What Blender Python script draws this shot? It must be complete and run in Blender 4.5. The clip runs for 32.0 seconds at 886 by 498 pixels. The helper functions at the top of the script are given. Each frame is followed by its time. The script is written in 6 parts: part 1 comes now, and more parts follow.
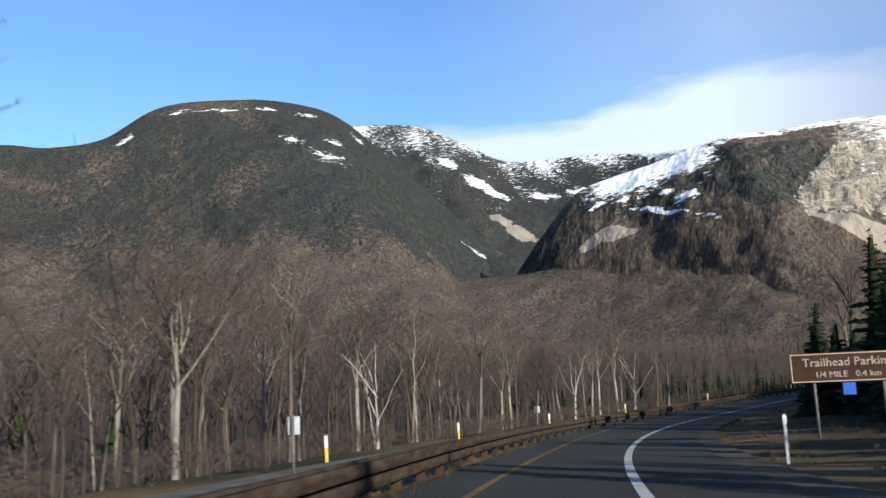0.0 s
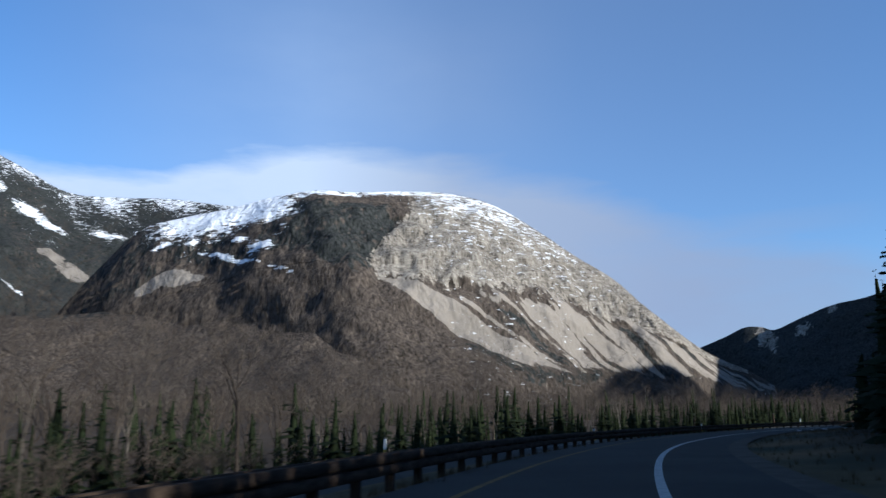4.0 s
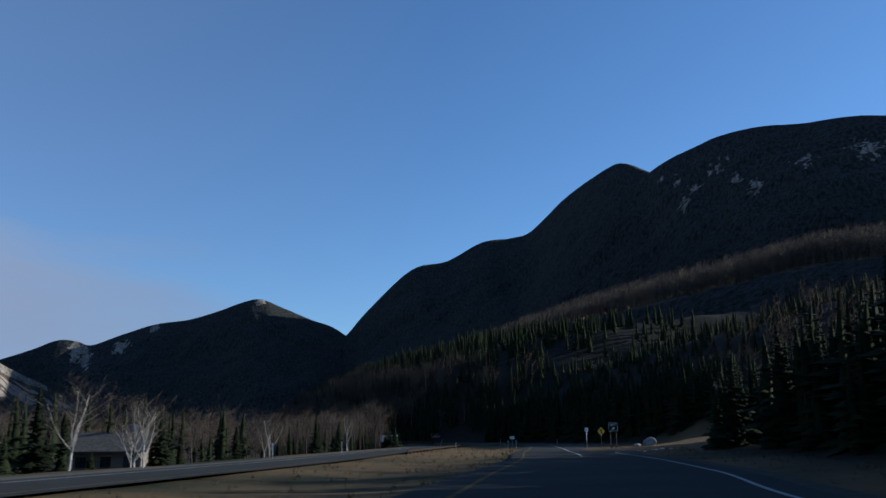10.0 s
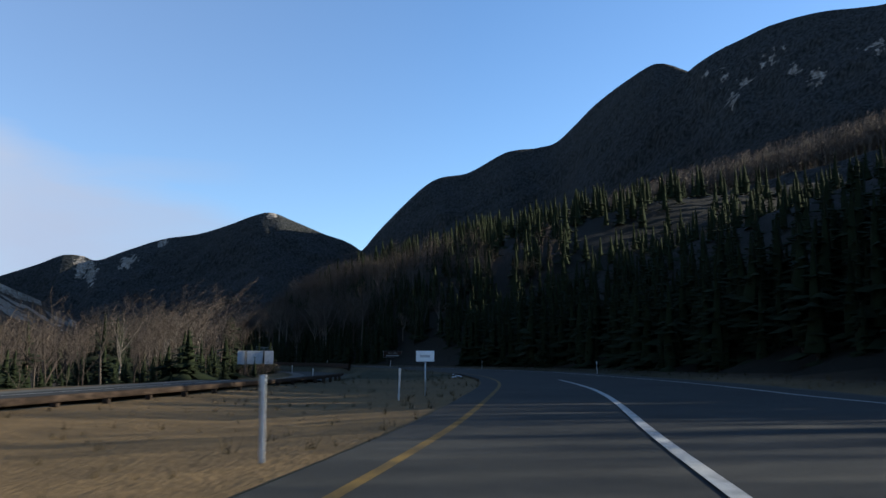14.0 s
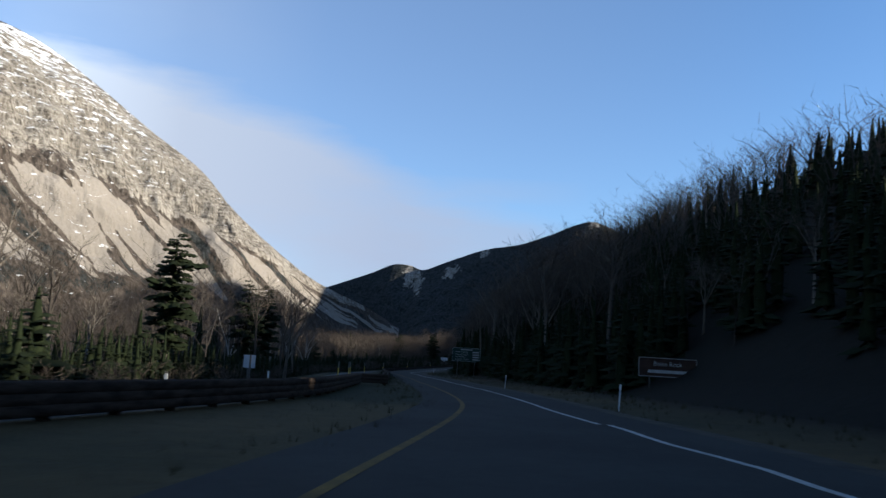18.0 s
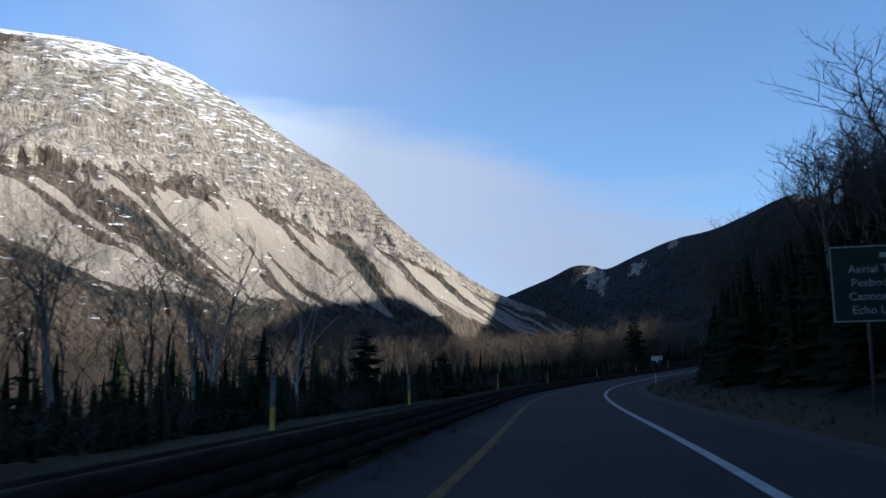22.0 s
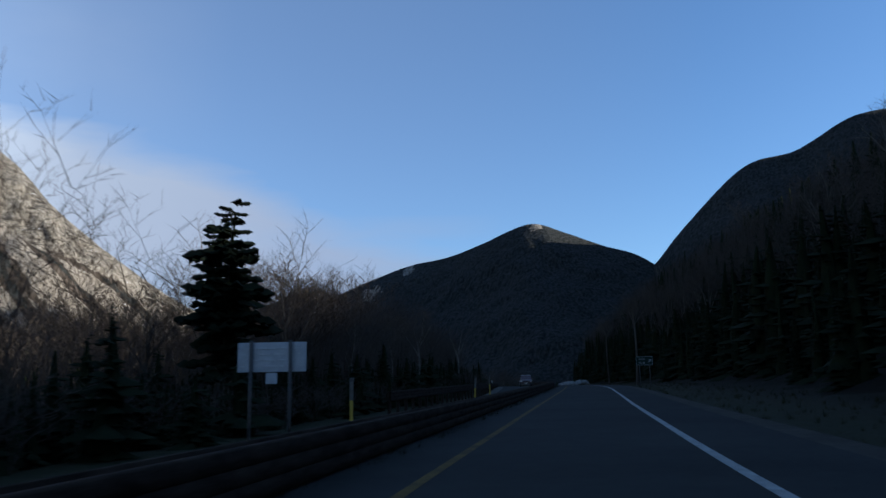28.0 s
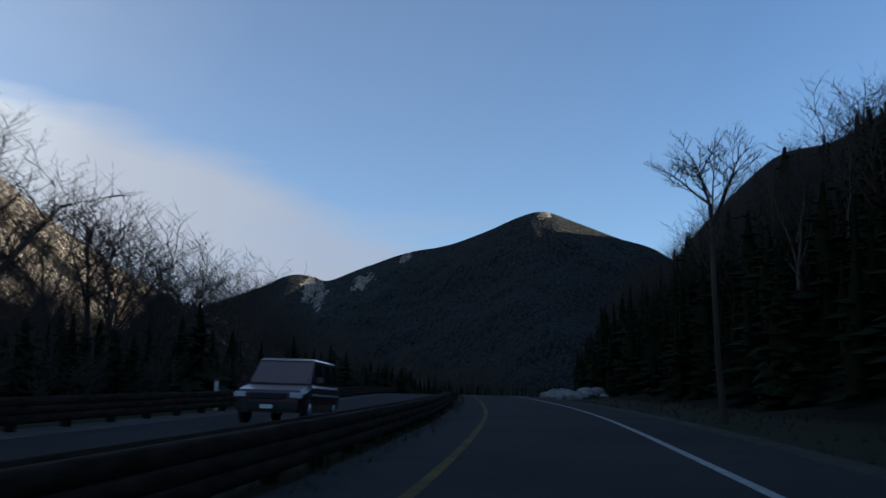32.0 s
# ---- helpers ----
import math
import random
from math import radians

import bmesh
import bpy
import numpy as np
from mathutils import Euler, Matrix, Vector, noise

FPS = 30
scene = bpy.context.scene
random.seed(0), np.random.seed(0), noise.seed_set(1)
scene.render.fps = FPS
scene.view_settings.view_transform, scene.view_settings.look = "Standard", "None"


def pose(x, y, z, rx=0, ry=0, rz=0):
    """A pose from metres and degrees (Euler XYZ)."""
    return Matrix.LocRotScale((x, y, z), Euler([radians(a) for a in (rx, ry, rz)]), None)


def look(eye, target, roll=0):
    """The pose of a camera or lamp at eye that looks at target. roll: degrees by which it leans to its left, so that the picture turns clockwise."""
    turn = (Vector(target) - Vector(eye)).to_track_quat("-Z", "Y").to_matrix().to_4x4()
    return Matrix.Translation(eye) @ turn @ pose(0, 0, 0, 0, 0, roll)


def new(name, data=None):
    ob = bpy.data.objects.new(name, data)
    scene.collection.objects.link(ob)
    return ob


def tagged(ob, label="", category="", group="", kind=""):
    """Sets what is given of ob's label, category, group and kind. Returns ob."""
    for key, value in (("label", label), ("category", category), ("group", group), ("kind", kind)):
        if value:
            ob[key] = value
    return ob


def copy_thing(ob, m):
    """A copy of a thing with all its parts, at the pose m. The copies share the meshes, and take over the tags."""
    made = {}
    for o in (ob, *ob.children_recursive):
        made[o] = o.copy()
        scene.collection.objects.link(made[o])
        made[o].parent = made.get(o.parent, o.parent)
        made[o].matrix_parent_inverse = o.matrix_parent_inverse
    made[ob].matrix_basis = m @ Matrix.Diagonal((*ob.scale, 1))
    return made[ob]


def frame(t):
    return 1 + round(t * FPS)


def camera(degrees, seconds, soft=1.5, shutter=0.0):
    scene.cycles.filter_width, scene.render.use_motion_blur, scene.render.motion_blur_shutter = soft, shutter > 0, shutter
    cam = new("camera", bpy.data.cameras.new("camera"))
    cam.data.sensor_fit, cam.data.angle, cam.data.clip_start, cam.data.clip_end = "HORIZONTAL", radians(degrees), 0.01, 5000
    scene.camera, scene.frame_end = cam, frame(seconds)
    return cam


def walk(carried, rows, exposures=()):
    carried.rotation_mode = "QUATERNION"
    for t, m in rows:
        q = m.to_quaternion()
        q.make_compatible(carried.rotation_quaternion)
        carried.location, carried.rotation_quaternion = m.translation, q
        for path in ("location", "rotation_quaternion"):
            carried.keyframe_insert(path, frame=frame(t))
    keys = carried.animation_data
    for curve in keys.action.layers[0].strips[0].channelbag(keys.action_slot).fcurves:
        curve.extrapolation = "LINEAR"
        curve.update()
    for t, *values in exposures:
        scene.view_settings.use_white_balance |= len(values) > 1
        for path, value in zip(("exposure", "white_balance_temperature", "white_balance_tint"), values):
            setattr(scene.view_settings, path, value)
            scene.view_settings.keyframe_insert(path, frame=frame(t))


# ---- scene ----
# Metres, z up.  The road runs from the origin north, bends east and then north-east into the notch.
cam = camera(54.7, 32.0, soft=1.5, shutter=0.2)
PATH = [
    (0, -14, 8, 5.25, 98.2, 2.69, -0.57),
    (0.5, -11.83, 21.83, 4.5, 98.06, 3.27, -2.48),
    (1, -8.97, 35.53, 3.79, 98.08, 4.2, -6.44),
    (1.5, -5.2, 49.01, 3.13, 98.52, 3.4, -10.31),
    (2, -0.56, 62.22, 2.51, 99.2, 3.1, -13.75),
    (2.5, 4.94, 75.09, 1.98, 99.84, 3.1, -17.76),
    (3, 11.2, 87.61, 1.59, 100.57, 2.4, -20.5),
    (3.5, 18.22, 99.72, 1.34, 101.37, 1.45, -24.62),
    (4, 26.11, 111.28, 1.25, 101.53, 1.0, -28.96),
    (4.5, 34.86, 122.21, 1.25, 102.23, 1.46, -33.35),
    (5, 44.33, 132.51, 1.25, 101.95, 1.52, -36.65),
    (5.5, 54.4, 142.24, 1.25, 101.68, 1.57, -39.95),
    (6, 65.02, 151.36, 1.25, 101.41, 1.63, -43.26),
    (6.5, 76.16, 159.84, 1.25, 101.13, 1.68, -46.57),
    (7, 87.84, 167.55, 1.25, 101.43, 1.71, -50.82),
    (7.5, 100.07, 174.35, 1.25, 102.01, 2.15, -55.32),
    (8, 112.79, 180.19, 1.25, 102.42, 2.28, -59.69),
    (8.5, 125.93, 185.02, 1.25, 102.57, 3.22, -64.21),
    (9, 139.37, 188.92, 1.25, 102.83, 2.66, -67.75),
    (9.5, 153, 192.09, 1.25, 102.76, 1.35, -70.44),
    (10, 166.74, 194.78, 1.25, 102.5, 0.44, -71.8),
    (10.5, 180.52, 197.25, 1.25, 102.31, 0.63, -72.11),
    (11, 194.32, 199.63, 1.25, 101.78, 1.18, -72.51),
    (11.5, 208.11, 202.05, 1.25, 101.16, 1.23, -71.81),
    (12, 221.87, 204.61, 1.25, 101.92, 0.75, -71.41),
    (12.5, 235.56, 207.55, 1.25, 101.3, -0.43, -68.66),
    (13, 249.14, 210.95, 1.25, 96.33, -1.18, -66.66),
    (13.5, 262.78, 214.1, 1.25, 97.21, 0.99, -71.51),
    (14, 276.49, 216.93, 1.25, 97.33, 0, -69.99),
    (14.5, 290.14, 220.05, 1.25, 97.45, -0.99, -68.49),
    (15, 303.7, 223.53, 1.25, 97.56, -1.98, -66.97),
    (15.5, 317.15, 227.4, 1.25, 97.68, -2.97, -65.45),
    (16, 330.4, 231.91, 1.25, 97.5, -3.83, -61.36),
    (16.5, 343.35, 237.24, 1.25, 98.13, -3.27, -57.95),
    (17, 355.98, 243.28, 1.25, 98.34, -3.18, -55.03),
    (17.5, 368.28, 249.96, 1.25, 98.06, -3.8, -52.04),
    (18, 380.17, 257.34, 1.25, 97.94, -3.53, -48.31),
    (18.5, 391.61, 265.41, 1.25, 98.14, -3.17, -45.2),
    (19, 402.51, 274.19, 1.25, 98.19, -2.45, -40.86),
    (19.5, 412.83, 283.65, 1.25, 98.1, -2.41, -37.68),
    (20, 422.67, 293.6, 1.25, 97.02, -1.74, -35.05),
    (20.5, 432.2, 303.86, 1.25, 97.22, -1.18, -34.04),
    (21, 441.66, 314.18, 1.25, 97.32, -0.8, -34.38),
    (21.5, 451.18, 324.44, 1.25, 97.74, 0.72, -34.84),
    (22, 460.82, 334.6, 1.25, 98.47, 0.78, -35.64),
    (22.5, 470.56, 344.65, 1.25, 98.36, 0.78, -36.19),
    (23, 480.34, 354.67, 1.25, 98.07, 1.18, -35.93),
    (23.5, 490.12, 364.69, 1.25, 98.24, 0.82, -36.06),
    (24, 500.03, 374.58, 1.25, 97.94, 1.31, -37.36),
    (24.5, 510.24, 384.16, 1.25, 98.46, 0.85, -39.72),
    (25, 520.8, 393.35, 1.28, 98.8, 0.96, -41.81),
    (25.5, 531.69, 402.14, 1.38, 99.14, 1.08, -43.89),
    (26, 542.9, 410.54, 1.54, 99.48, 1.19, -45.97),
    (26.5, 554.4, 418.52, 1.78, 99.82, 1.31, -48.04),
    (27, 566.19, 426.05, 2.08, 99.65, 1.28, -50.33),
    (27.5, 578.26, 433.16, 2.42, 100.38, 1.32, -52.35),
    (28, 590.5, 439.95, 2.81, 100.58, 0.72, -53.18),
    (28.5, 602.83, 446.58, 3.24, 100.67, 0.14, -53.97),
    (29, 615.21, 453.12, 3.72, 100.51, 0.11, -53.85),
    (29.5, 627.61, 459.61, 4.22, 100.81, 0.02, -54.51),
    (30, 640.06, 466.02, 4.73, 101.25, 0.01, -54.68),
    (30.5, 652.52, 472.41, 5.23, 101.74, -0.58, -54.79),
    (31, 664.92, 478.9, 5.74, 101.07, -1.53, -53.77),
    (31.5, 677.24, 485.55, 6.22, 101.2, -1.32, -53.16),
    (32, 689.51, 492.3, 6.67, 100.39, -1.69, -52.89),
]
EXPOSURES = [(t, e, k, 8) for t, e, k in ((0, 1.22, 5600), (2, 1.12, 5400), (4.5, 0.78, 5050), (7, 0.52, 4950), (9, 0.45, 4950), (10, 0.52, 5100), (11.5, 0.55, 5250), (12.3, 0.72, 5350), (13, 1.3, 5650), (16, 1.25, 5750),
                                          (20, 1.2, 5500), (24, 1.08, 5300), (28, 0.96, 5450), (32, 1.0, 6000))]
walk(cam, [(t, pose(*p)) for t, *p in PATH], EXPOSURES)

# ---------------------------------------------------------------- light
SUN_AZ, SUN_EL = 148.0, 18.6          # compass degrees from north (y) to east (x)


def make_world():
    w = bpy.data.worlds.new("sky")
    scene.world = w
    w.use_nodes = True
    nt = w.node_tree
    nt.nodes.clear()
    N = nt.nodes.new
    L = nt.links.new
    sky = N("ShaderNodeTexSky")
    sky.sky_type = "NISHITA"
    sky.sun_disc = False
    sky.sun_elevation = radians(SUN_EL)
    sky.sun_rotation = radians(SUN_AZ)
    sky.altitude = 600
    sky.air_density, sky.dust_density, sky.ozone_density = 1.0, 0.25, 3.0
    co = N("ShaderNodeTexCoord")
    sep = N("ShaderNodeSeparateXYZ")
    L(co.outputs["Generated"], sep.inputs[0])

    def m(op, a, c=0.0, clamp=False):
        x = N("ShaderNodeMath")
        x.operation, x.use_clamp = op, clamp
        for val, k in ((a, 0), (c, 1)):
            if isinstance(val, (int, float)):
                x.inputs[k].default_value = val
            else:
                L(val, x.inputs[k])
        return x.outputs[0]

    az = m("MULTIPLY", m("ARCTAN2", sep.outputs[0], sep.outputs[1]), 57.3)
    el = m("MULTIPLY", m("ARCSINE", sep.outputs[2]), 57.3)

    def bump(v, c, w):
        q = m("DIVIDE", m("SUBTRACT", v, c), w)
        return m("MAXIMUM", m("SUBTRACT", 1.0, m("MULTIPLY", q, q)), 0.0)

    def curve(stops, colour=False):
        """A value (or colour) along the compass, from -20 to 70 degrees."""
        r = N("ShaderNodeValToRGB")
        r.color_ramp.interpolation = "B_SPLINE" if not colour else "LINEAR"
        e = r.color_ramp.elements
        while len(e) < len(stops):
            e.new(0.5)
        for el_, (p, c) in zip(e, stops):
            el_.position = (p + 20) / 90
            el_.color = (*c, 1) if colour else (c, c, c, 1)
        L(m("DIVIDE", m("ADD", az, 20.0), 90.0, True), r.inputs[0])
        return r.outputs[0]

    def noise_at(scale, sz, detail, rough):
        mp = N("ShaderNodeMapping")
        mp.inputs["Scale"].default_value = (1, 1, sz)
        L(co.outputs["Generated"], mp.inputs["Vector"])
        t = N("ShaderNodeTexNoise")
        t.inputs["Scale"].default_value, t.inputs["Detail"].default_value, t.inputs["Roughness"].default_value = scale, detail, rough
        L(mp.outputs[0], t.inputs["Vector"])
        return t.outputs["Fac"]

    n1, n2, n3 = noise_at(5.0, 3.5, 5, 0.5), noise_at(1.6, 2.5, 6, 0.55), noise_at(9.0, 6.0, 5, 0.6)
    # the bank of cloud that caps the mountains and trails off into the notch
    crest = m("MULTIPLY", curve(((-20, 0.40), (-10, 0.48), (-4, 0.62), (3, 0.63), (8, 0.61), (12, 0.66), (17, 0.72), (22, 0.735), (26, 0.70), (30, 0.68), (35, 0.66), (39, 0.62), (43, 0.55), (48, 0.47), (53, 0.44), (58, 0.39), (64, 0.27))), 25.8)
    crest = m("ADD", crest, m("ADD", m("MULTIPLY", m("SUBTRACT", n1, 0.5), 4.0), m("MULTIPLY", m("SUBTRACT", n3, 0.5), 1.6)))
    depth = m("SUBTRACT", crest, el)
    crisp = curve(((-20, 0.75), (18, 0.75), (28, 0.34), (40, 0.34), (60, 0.5)))
    dense = curve(((-20, 0.95), (20, 0.95), (29, 0.8), (40, 0.86), (52, 0.92), (58, 0.8), (64, 0.0)))
    thin = m("ADD", 0.72, m("MULTIPLY", m("SUBTRACT", n2, 0.5), 2.2), True)
    bank = m("MULTIPLY", m("MULTIPLY", m("MULTIPLY", depth, crisp, True), dense), thin)
    streak = m("MULTIPLY", m("MULTIPLY", bump(el, 12.0, 0.9), bump(az, 51, 6.5)), m("MULTIPLY", n1, 0.8))
    veil = m("MULTIPLY", m("MULTIPLY", m("MULTIPLY", m("SUBTRACT", n2, 0.40), 3.0, True), m("MULTIPLY", bump(az, 22, 17), bump(el, 21, 9))), 0.22)
    haze = m("MULTIPLY", bump(az, 36, 36), 0.20)
    veil = m("ADD", veil, haze)
    fac = m("ADD", bank, m("ADD", m("MULTIPLY", streak, 0.6), veil), True)
    shade_out = curve(((-20, (4.9, 5.0, 5.3)), (20, (4.7, 4.9, 5.2)), (30, (3.1, 3.25, 3.6)), (44, (2.5, 2.75, 3.3)), (64, (2.2, 2.5, 3.1))), True)
    mixc = N("ShaderNodeMix")
    mixc.data_type = "RGBA"
    L(fac, mixc.inputs[0])
    L(sky.outputs[0], mixc.inputs[6])
    L(shade_out, mixc.inputs[7])
    bg = N("ShaderNodeBackground")
    bg.inputs[1].default_value = 0.085
    out = N("ShaderNodeOutputWorld")
    L(mixc.outputs[2], bg.inputs[0])
    L(bg.outputs[0], out.inputs[0])
    return w


make_world()
sun = new("sun", bpy.data.lights.new("sun", "SUN"))
sun.data.energy, sun.data.angle, sun.data.color = 4.9, radians(0.6), (1.0, 0.86, 0.66)
sd = Vector((math.sin(radians(SUN_AZ)) * math.cos(radians(SUN_EL)), math.cos(radians(SUN_AZ)) * math.cos(radians(SUN_EL)), math.sin(radians(SUN_EL))))
sun.matrix_world = look(sd * 500, (0, 0, 0))

# ---------------------------------------------------------------- materials


class Mat:
    """A principled material with a few short-hand node makers."""

    def __init__(self, name, rough=0.9, metal=0.0, spec=0.3):
        self.m = bpy.data.materials.new(name)
        self.m.use_nodes = True
        self.nt = self.m.node_tree
        self.b = self.nt.nodes["Principled BSDF"]
        self.b.inputs["Roughness"].default_value = rough
        self.b.inputs["Metallic"].default_value = metal
        self.b.inputs["Specular IOR Level"].default_value = spec

    def n(self, kind, **kw):
        node = self.nt.nodes.new(kind)
        for k, v in kw.items():
            if k in node.inputs:
                node.inputs[k].default_value = v
        return node

    def l(self, a, b):
        self.nt.links.new(a, b)

    def coords(self, scale=(1, 1, 1), space="Object"):
        if space == "World":
            src = self.n("ShaderNodeNewGeometry").outputs["Position"]
        else:
            src = self.n("ShaderNodeTexCoord").outputs[space]
        mp = self.n("ShaderNodeMapping")
        mp.inputs["Scale"].default_value = scale
        self.l(src, mp.inputs["Vector"])
        return mp.outputs[0]

    def noise(self, scale, detail=4, stretch=(1, 1, 1), space="World", rough=0.55):
        t = self.n("ShaderNodeTexNoise", Scale=scale, Detail=detail, Roughness=rough)
        self.l(self.coords(stretch, space), t.inputs["Vector"])
        return t.outputs["Fac"]

    def ramp(self, fac, stops):
        r = self.n("ShaderNodeValToRGB")
        e = r.color_ramp.elements
        while len(e) < len(stops):
            e.new(0.5)
        for el, (p, c) in zip(e, stops):
            el.position = p
            el.color = (*c, 1) if len(c) == 3 else c
        self.l(fac, r.inputs[0])
        return r.outputs[0]

    def mix(self, fac, a, b, blend="MIX"):
        x = self.nt.nodes.new("ShaderNodeMix")
        x.data_type, x.blend_type = "RGBA", blend
        for val, i in ((fac, 0), (a, 6), (b, 7)):
            if isinstance(val, (int, float)):
                x.inputs[i].default_value = val
            elif isinstance(val, tuple):
                x.inputs[i].default_value = (*val, 1)
            else:
                self.l(val, x.inputs[i])
        return x.outputs[2]

    def math(self, op, a, b=0.0, clamp=False):
        x = self.nt.nodes.new("ShaderNodeMath")
        x.operation, x.use_clamp = op, clamp
        for val, i in ((a, 0), (b, 1)):
            if isinstance(val, (int, float)):
                x.inputs[i].default_value = val
            else:
                self.l(val, x.inputs[i])
        return x.outputs[0]

    def attr(self, name):
        a = self.n("ShaderNodeAttribute")
        a.attribute_name = name
        return a.outputs["Fac"]

    def color(self, c):
        if isinstance(c, tuple):
            self.b.inputs["Base Color"].default_value = (*c, 1)
        else:
            self.l(c, self.b.inputs["Base Color"])
        return self

    def bump(self, h, strength=0.5, dist=0.1):
        b = self.n("ShaderNodeBump", Strength=strength, Distance=dist)
        self.l(h, b.inputs["Height"])
        self.l(b.outputs[0], self.b.inputs["Normal"])
        return self


def two_tone(name, a, b, scale, rough=0.9, stretch=(1, 1, 1), metal=0.0, bump=0.0, space="World", spec=0.3):
    m = Mat(name, rough, metal, spec)
    n1 = m.noise(scale, 5, stretch, space)
    n2 = m.noise(scale * 9, 3, stretch, space)
    f = m.math("ADD", m.math("MULTIPLY", n1, 0.65), m.math("MULTIPLY", n2, 0.35))
    m.color(m.ramp(f, [(0.35, a), (0.65, b)]))
    if bump:
        m.bump(f, bump, 0.05)
    return m.m


def mountain_material():
    m = Mat("mountain_cover", 0.95, 0, 0.1)
    big = m.noise(0.012, 5)
    fine = m.noise(0.12, 6, (1, 1, 0.45))
    grain = m.ramp(m.noise(0.26, 4, (1, 1, 0.3), rough=0.65), [(0.36, (0, 0, 0)), (0.64, (1, 1, 1))])
    wood = m.mix(grain, (0.030, 0.0245, 0.0195), (0.106, 0.085, 0.068))
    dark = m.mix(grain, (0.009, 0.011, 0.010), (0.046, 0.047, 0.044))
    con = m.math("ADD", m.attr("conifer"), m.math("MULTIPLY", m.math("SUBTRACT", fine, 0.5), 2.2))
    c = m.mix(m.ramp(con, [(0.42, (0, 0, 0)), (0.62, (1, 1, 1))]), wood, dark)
    streak = m.noise(0.30, 8, (1, 1, 0.09), rough=0.72)
    ledge = m.noise(0.16, 8, (0.3, 0.3, 2.2), rough=0.74)
    face = m.noise(0.02, 4, (1, 1, 0.7))
    rv = m.math("ADD", m.math("MULTIPLY", streak, 0.55), m.math("ADD", m.math("MULTIPLY", ledge, 0.3), m.math("MULTIPLY", face, 0.15)))
    rock = m.ramp(rv, [(0.40, (0.045, 0.038, 0.031)), (0.45, (0.125, 0.107, 0.087)), (0.51, (0.25, 0.22, 0.18)), (0.60, (0.40, 0.362, 0.305))])
    rf = m.math("ADD", m.attr("rock"), m.math("MULTIPLY", m.math("SUBTRACT", fine, 0.5), 1.4))
    c = m.mix(m.ramp(rf, [(0.45, (0, 0, 0)), (0.55, (1, 1, 1))]), c, rock)
    tal = m.mix(m.noise(0.9, 4), (0.145, 0.125, 0.103), (0.295, 0.26, 0.218))
    tf = m.math("ADD", m.attr("talus"), m.math("MULTIPLY", m.math("SUBTRACT", fine, 0.5), 0.9))
    c = m.mix(m.ramp(tf, [(0.46, (0, 0, 0)), (0.54, (1, 1, 1))]), c, tal)
    sf = m.math("ADD", m.attr("snow"), m.math("MULTIPLY", m.math("SUBTRACT", m.noise(0.14, 8, (0.4, 0.4, 1.7), rough=0.75), 0.5), 3.2))
    c = m.mix(m.ramp(sf, [(0.48, (0, 0, 0)), (0.56, (1, 1, 1))]), c, (0.80, 0.81, 0.83))
    m.color(c)
    m.bump(m.math("ADD", fine, m.math("MULTIPLY", rv, m.math("MULTIPLY", m.attr("rock"), 1.6))), 0.9, 6.0)
    return m.m


MAT_MOUNTAIN = mountain_material()


def ground_material():
    m = Mat("forest_floor", 0.95, 0, 0.1)
    n1, n2, n3 = m.noise(0.05, 4), m.noise(1.2, 5), m.noise(9.0, 3)
    f = m.math("ADD", m.math("MULTIPLY", n2, 0.6), m.math("MULTIPLY", n3, 0.4))
    leaf = m.mix(f, (0.016, 0.012, 0.008), (0.066, 0.049, 0.033))
    grass = m.mix(f, (0.038, 0.026, 0.012), (0.185, 0.122, 0.054))
    green = m.mix(f, (0.010, 0.013, 0.006), (0.036, 0.037, 0.016))
    g = m.mix(m.ramp(n1, [(0.42, (0, 0, 0)), (0.6, (1, 1, 1))]), grass, green)
    g = m.mix(m.attr("lush"), m.mix(m.attr("straw"), g, grass), green)
    # near-black floor colour: the shade of the woods painted into the ground
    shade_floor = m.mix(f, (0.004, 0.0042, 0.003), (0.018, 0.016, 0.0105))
    c = m.mix(m.attr("grass"), m.mix(m.attr("wood_shade"), leaf, shade_floor), g)
    m.color(c)
    m.bump(f, 0.8, 0.15)
    return m.m


MAT_GROUND = ground_material()


def asphalt_material():
    m = Mat("asphalt", 0.95, 0, 0.1)
    n1, n2, n3 = m.noise(0.25, 4), m.noise(3.0, 4), m.noise(60, 2)
    f = m.math("ADD", m.math("MULTIPLY", n1, 0.5), m.math("ADD", m.math("MULTIPLY", n2, 0.25), m.math("MULTIPLY", n3, 0.25)))
    m.color(m.ramp(f, [(0.35, (0.018, 0.019, 0.0175)), (0.65, (0.037, 0.0375, 0.034))]))
    m.bump(n3, 0.3, 0.01)
    return m.m


MAT_ASPHALT = asphalt_material()
MAT_SHOULDER = two_tone("worn_shoulder", (0.05, 0.048, 0.042), (0.115, 0.108, 0.092), 1.5, 0.95, spec=0.1)
MAT_DIRT = two_tone("roadside_dirt", (0.024, 0.021, 0.017), (0.066, 0.058, 0.046), 1.2, 0.95, bump=0.4, spec=0.1)
MAT_WHITE = two_tone("road_paint_white", (0.20, 0.20, 0.185), (0.40, 0.40, 0.375), 4.0, 0.8, spec=0.1)
MAT_YELLOW = two_tone("road_paint_yellow", (0.045, 0.034, 0.016), (0.155, 0.098, 0.022), 1.2, 0.85, spec=0.1)

# ---------------------------------------------------------------- small mesh helpers


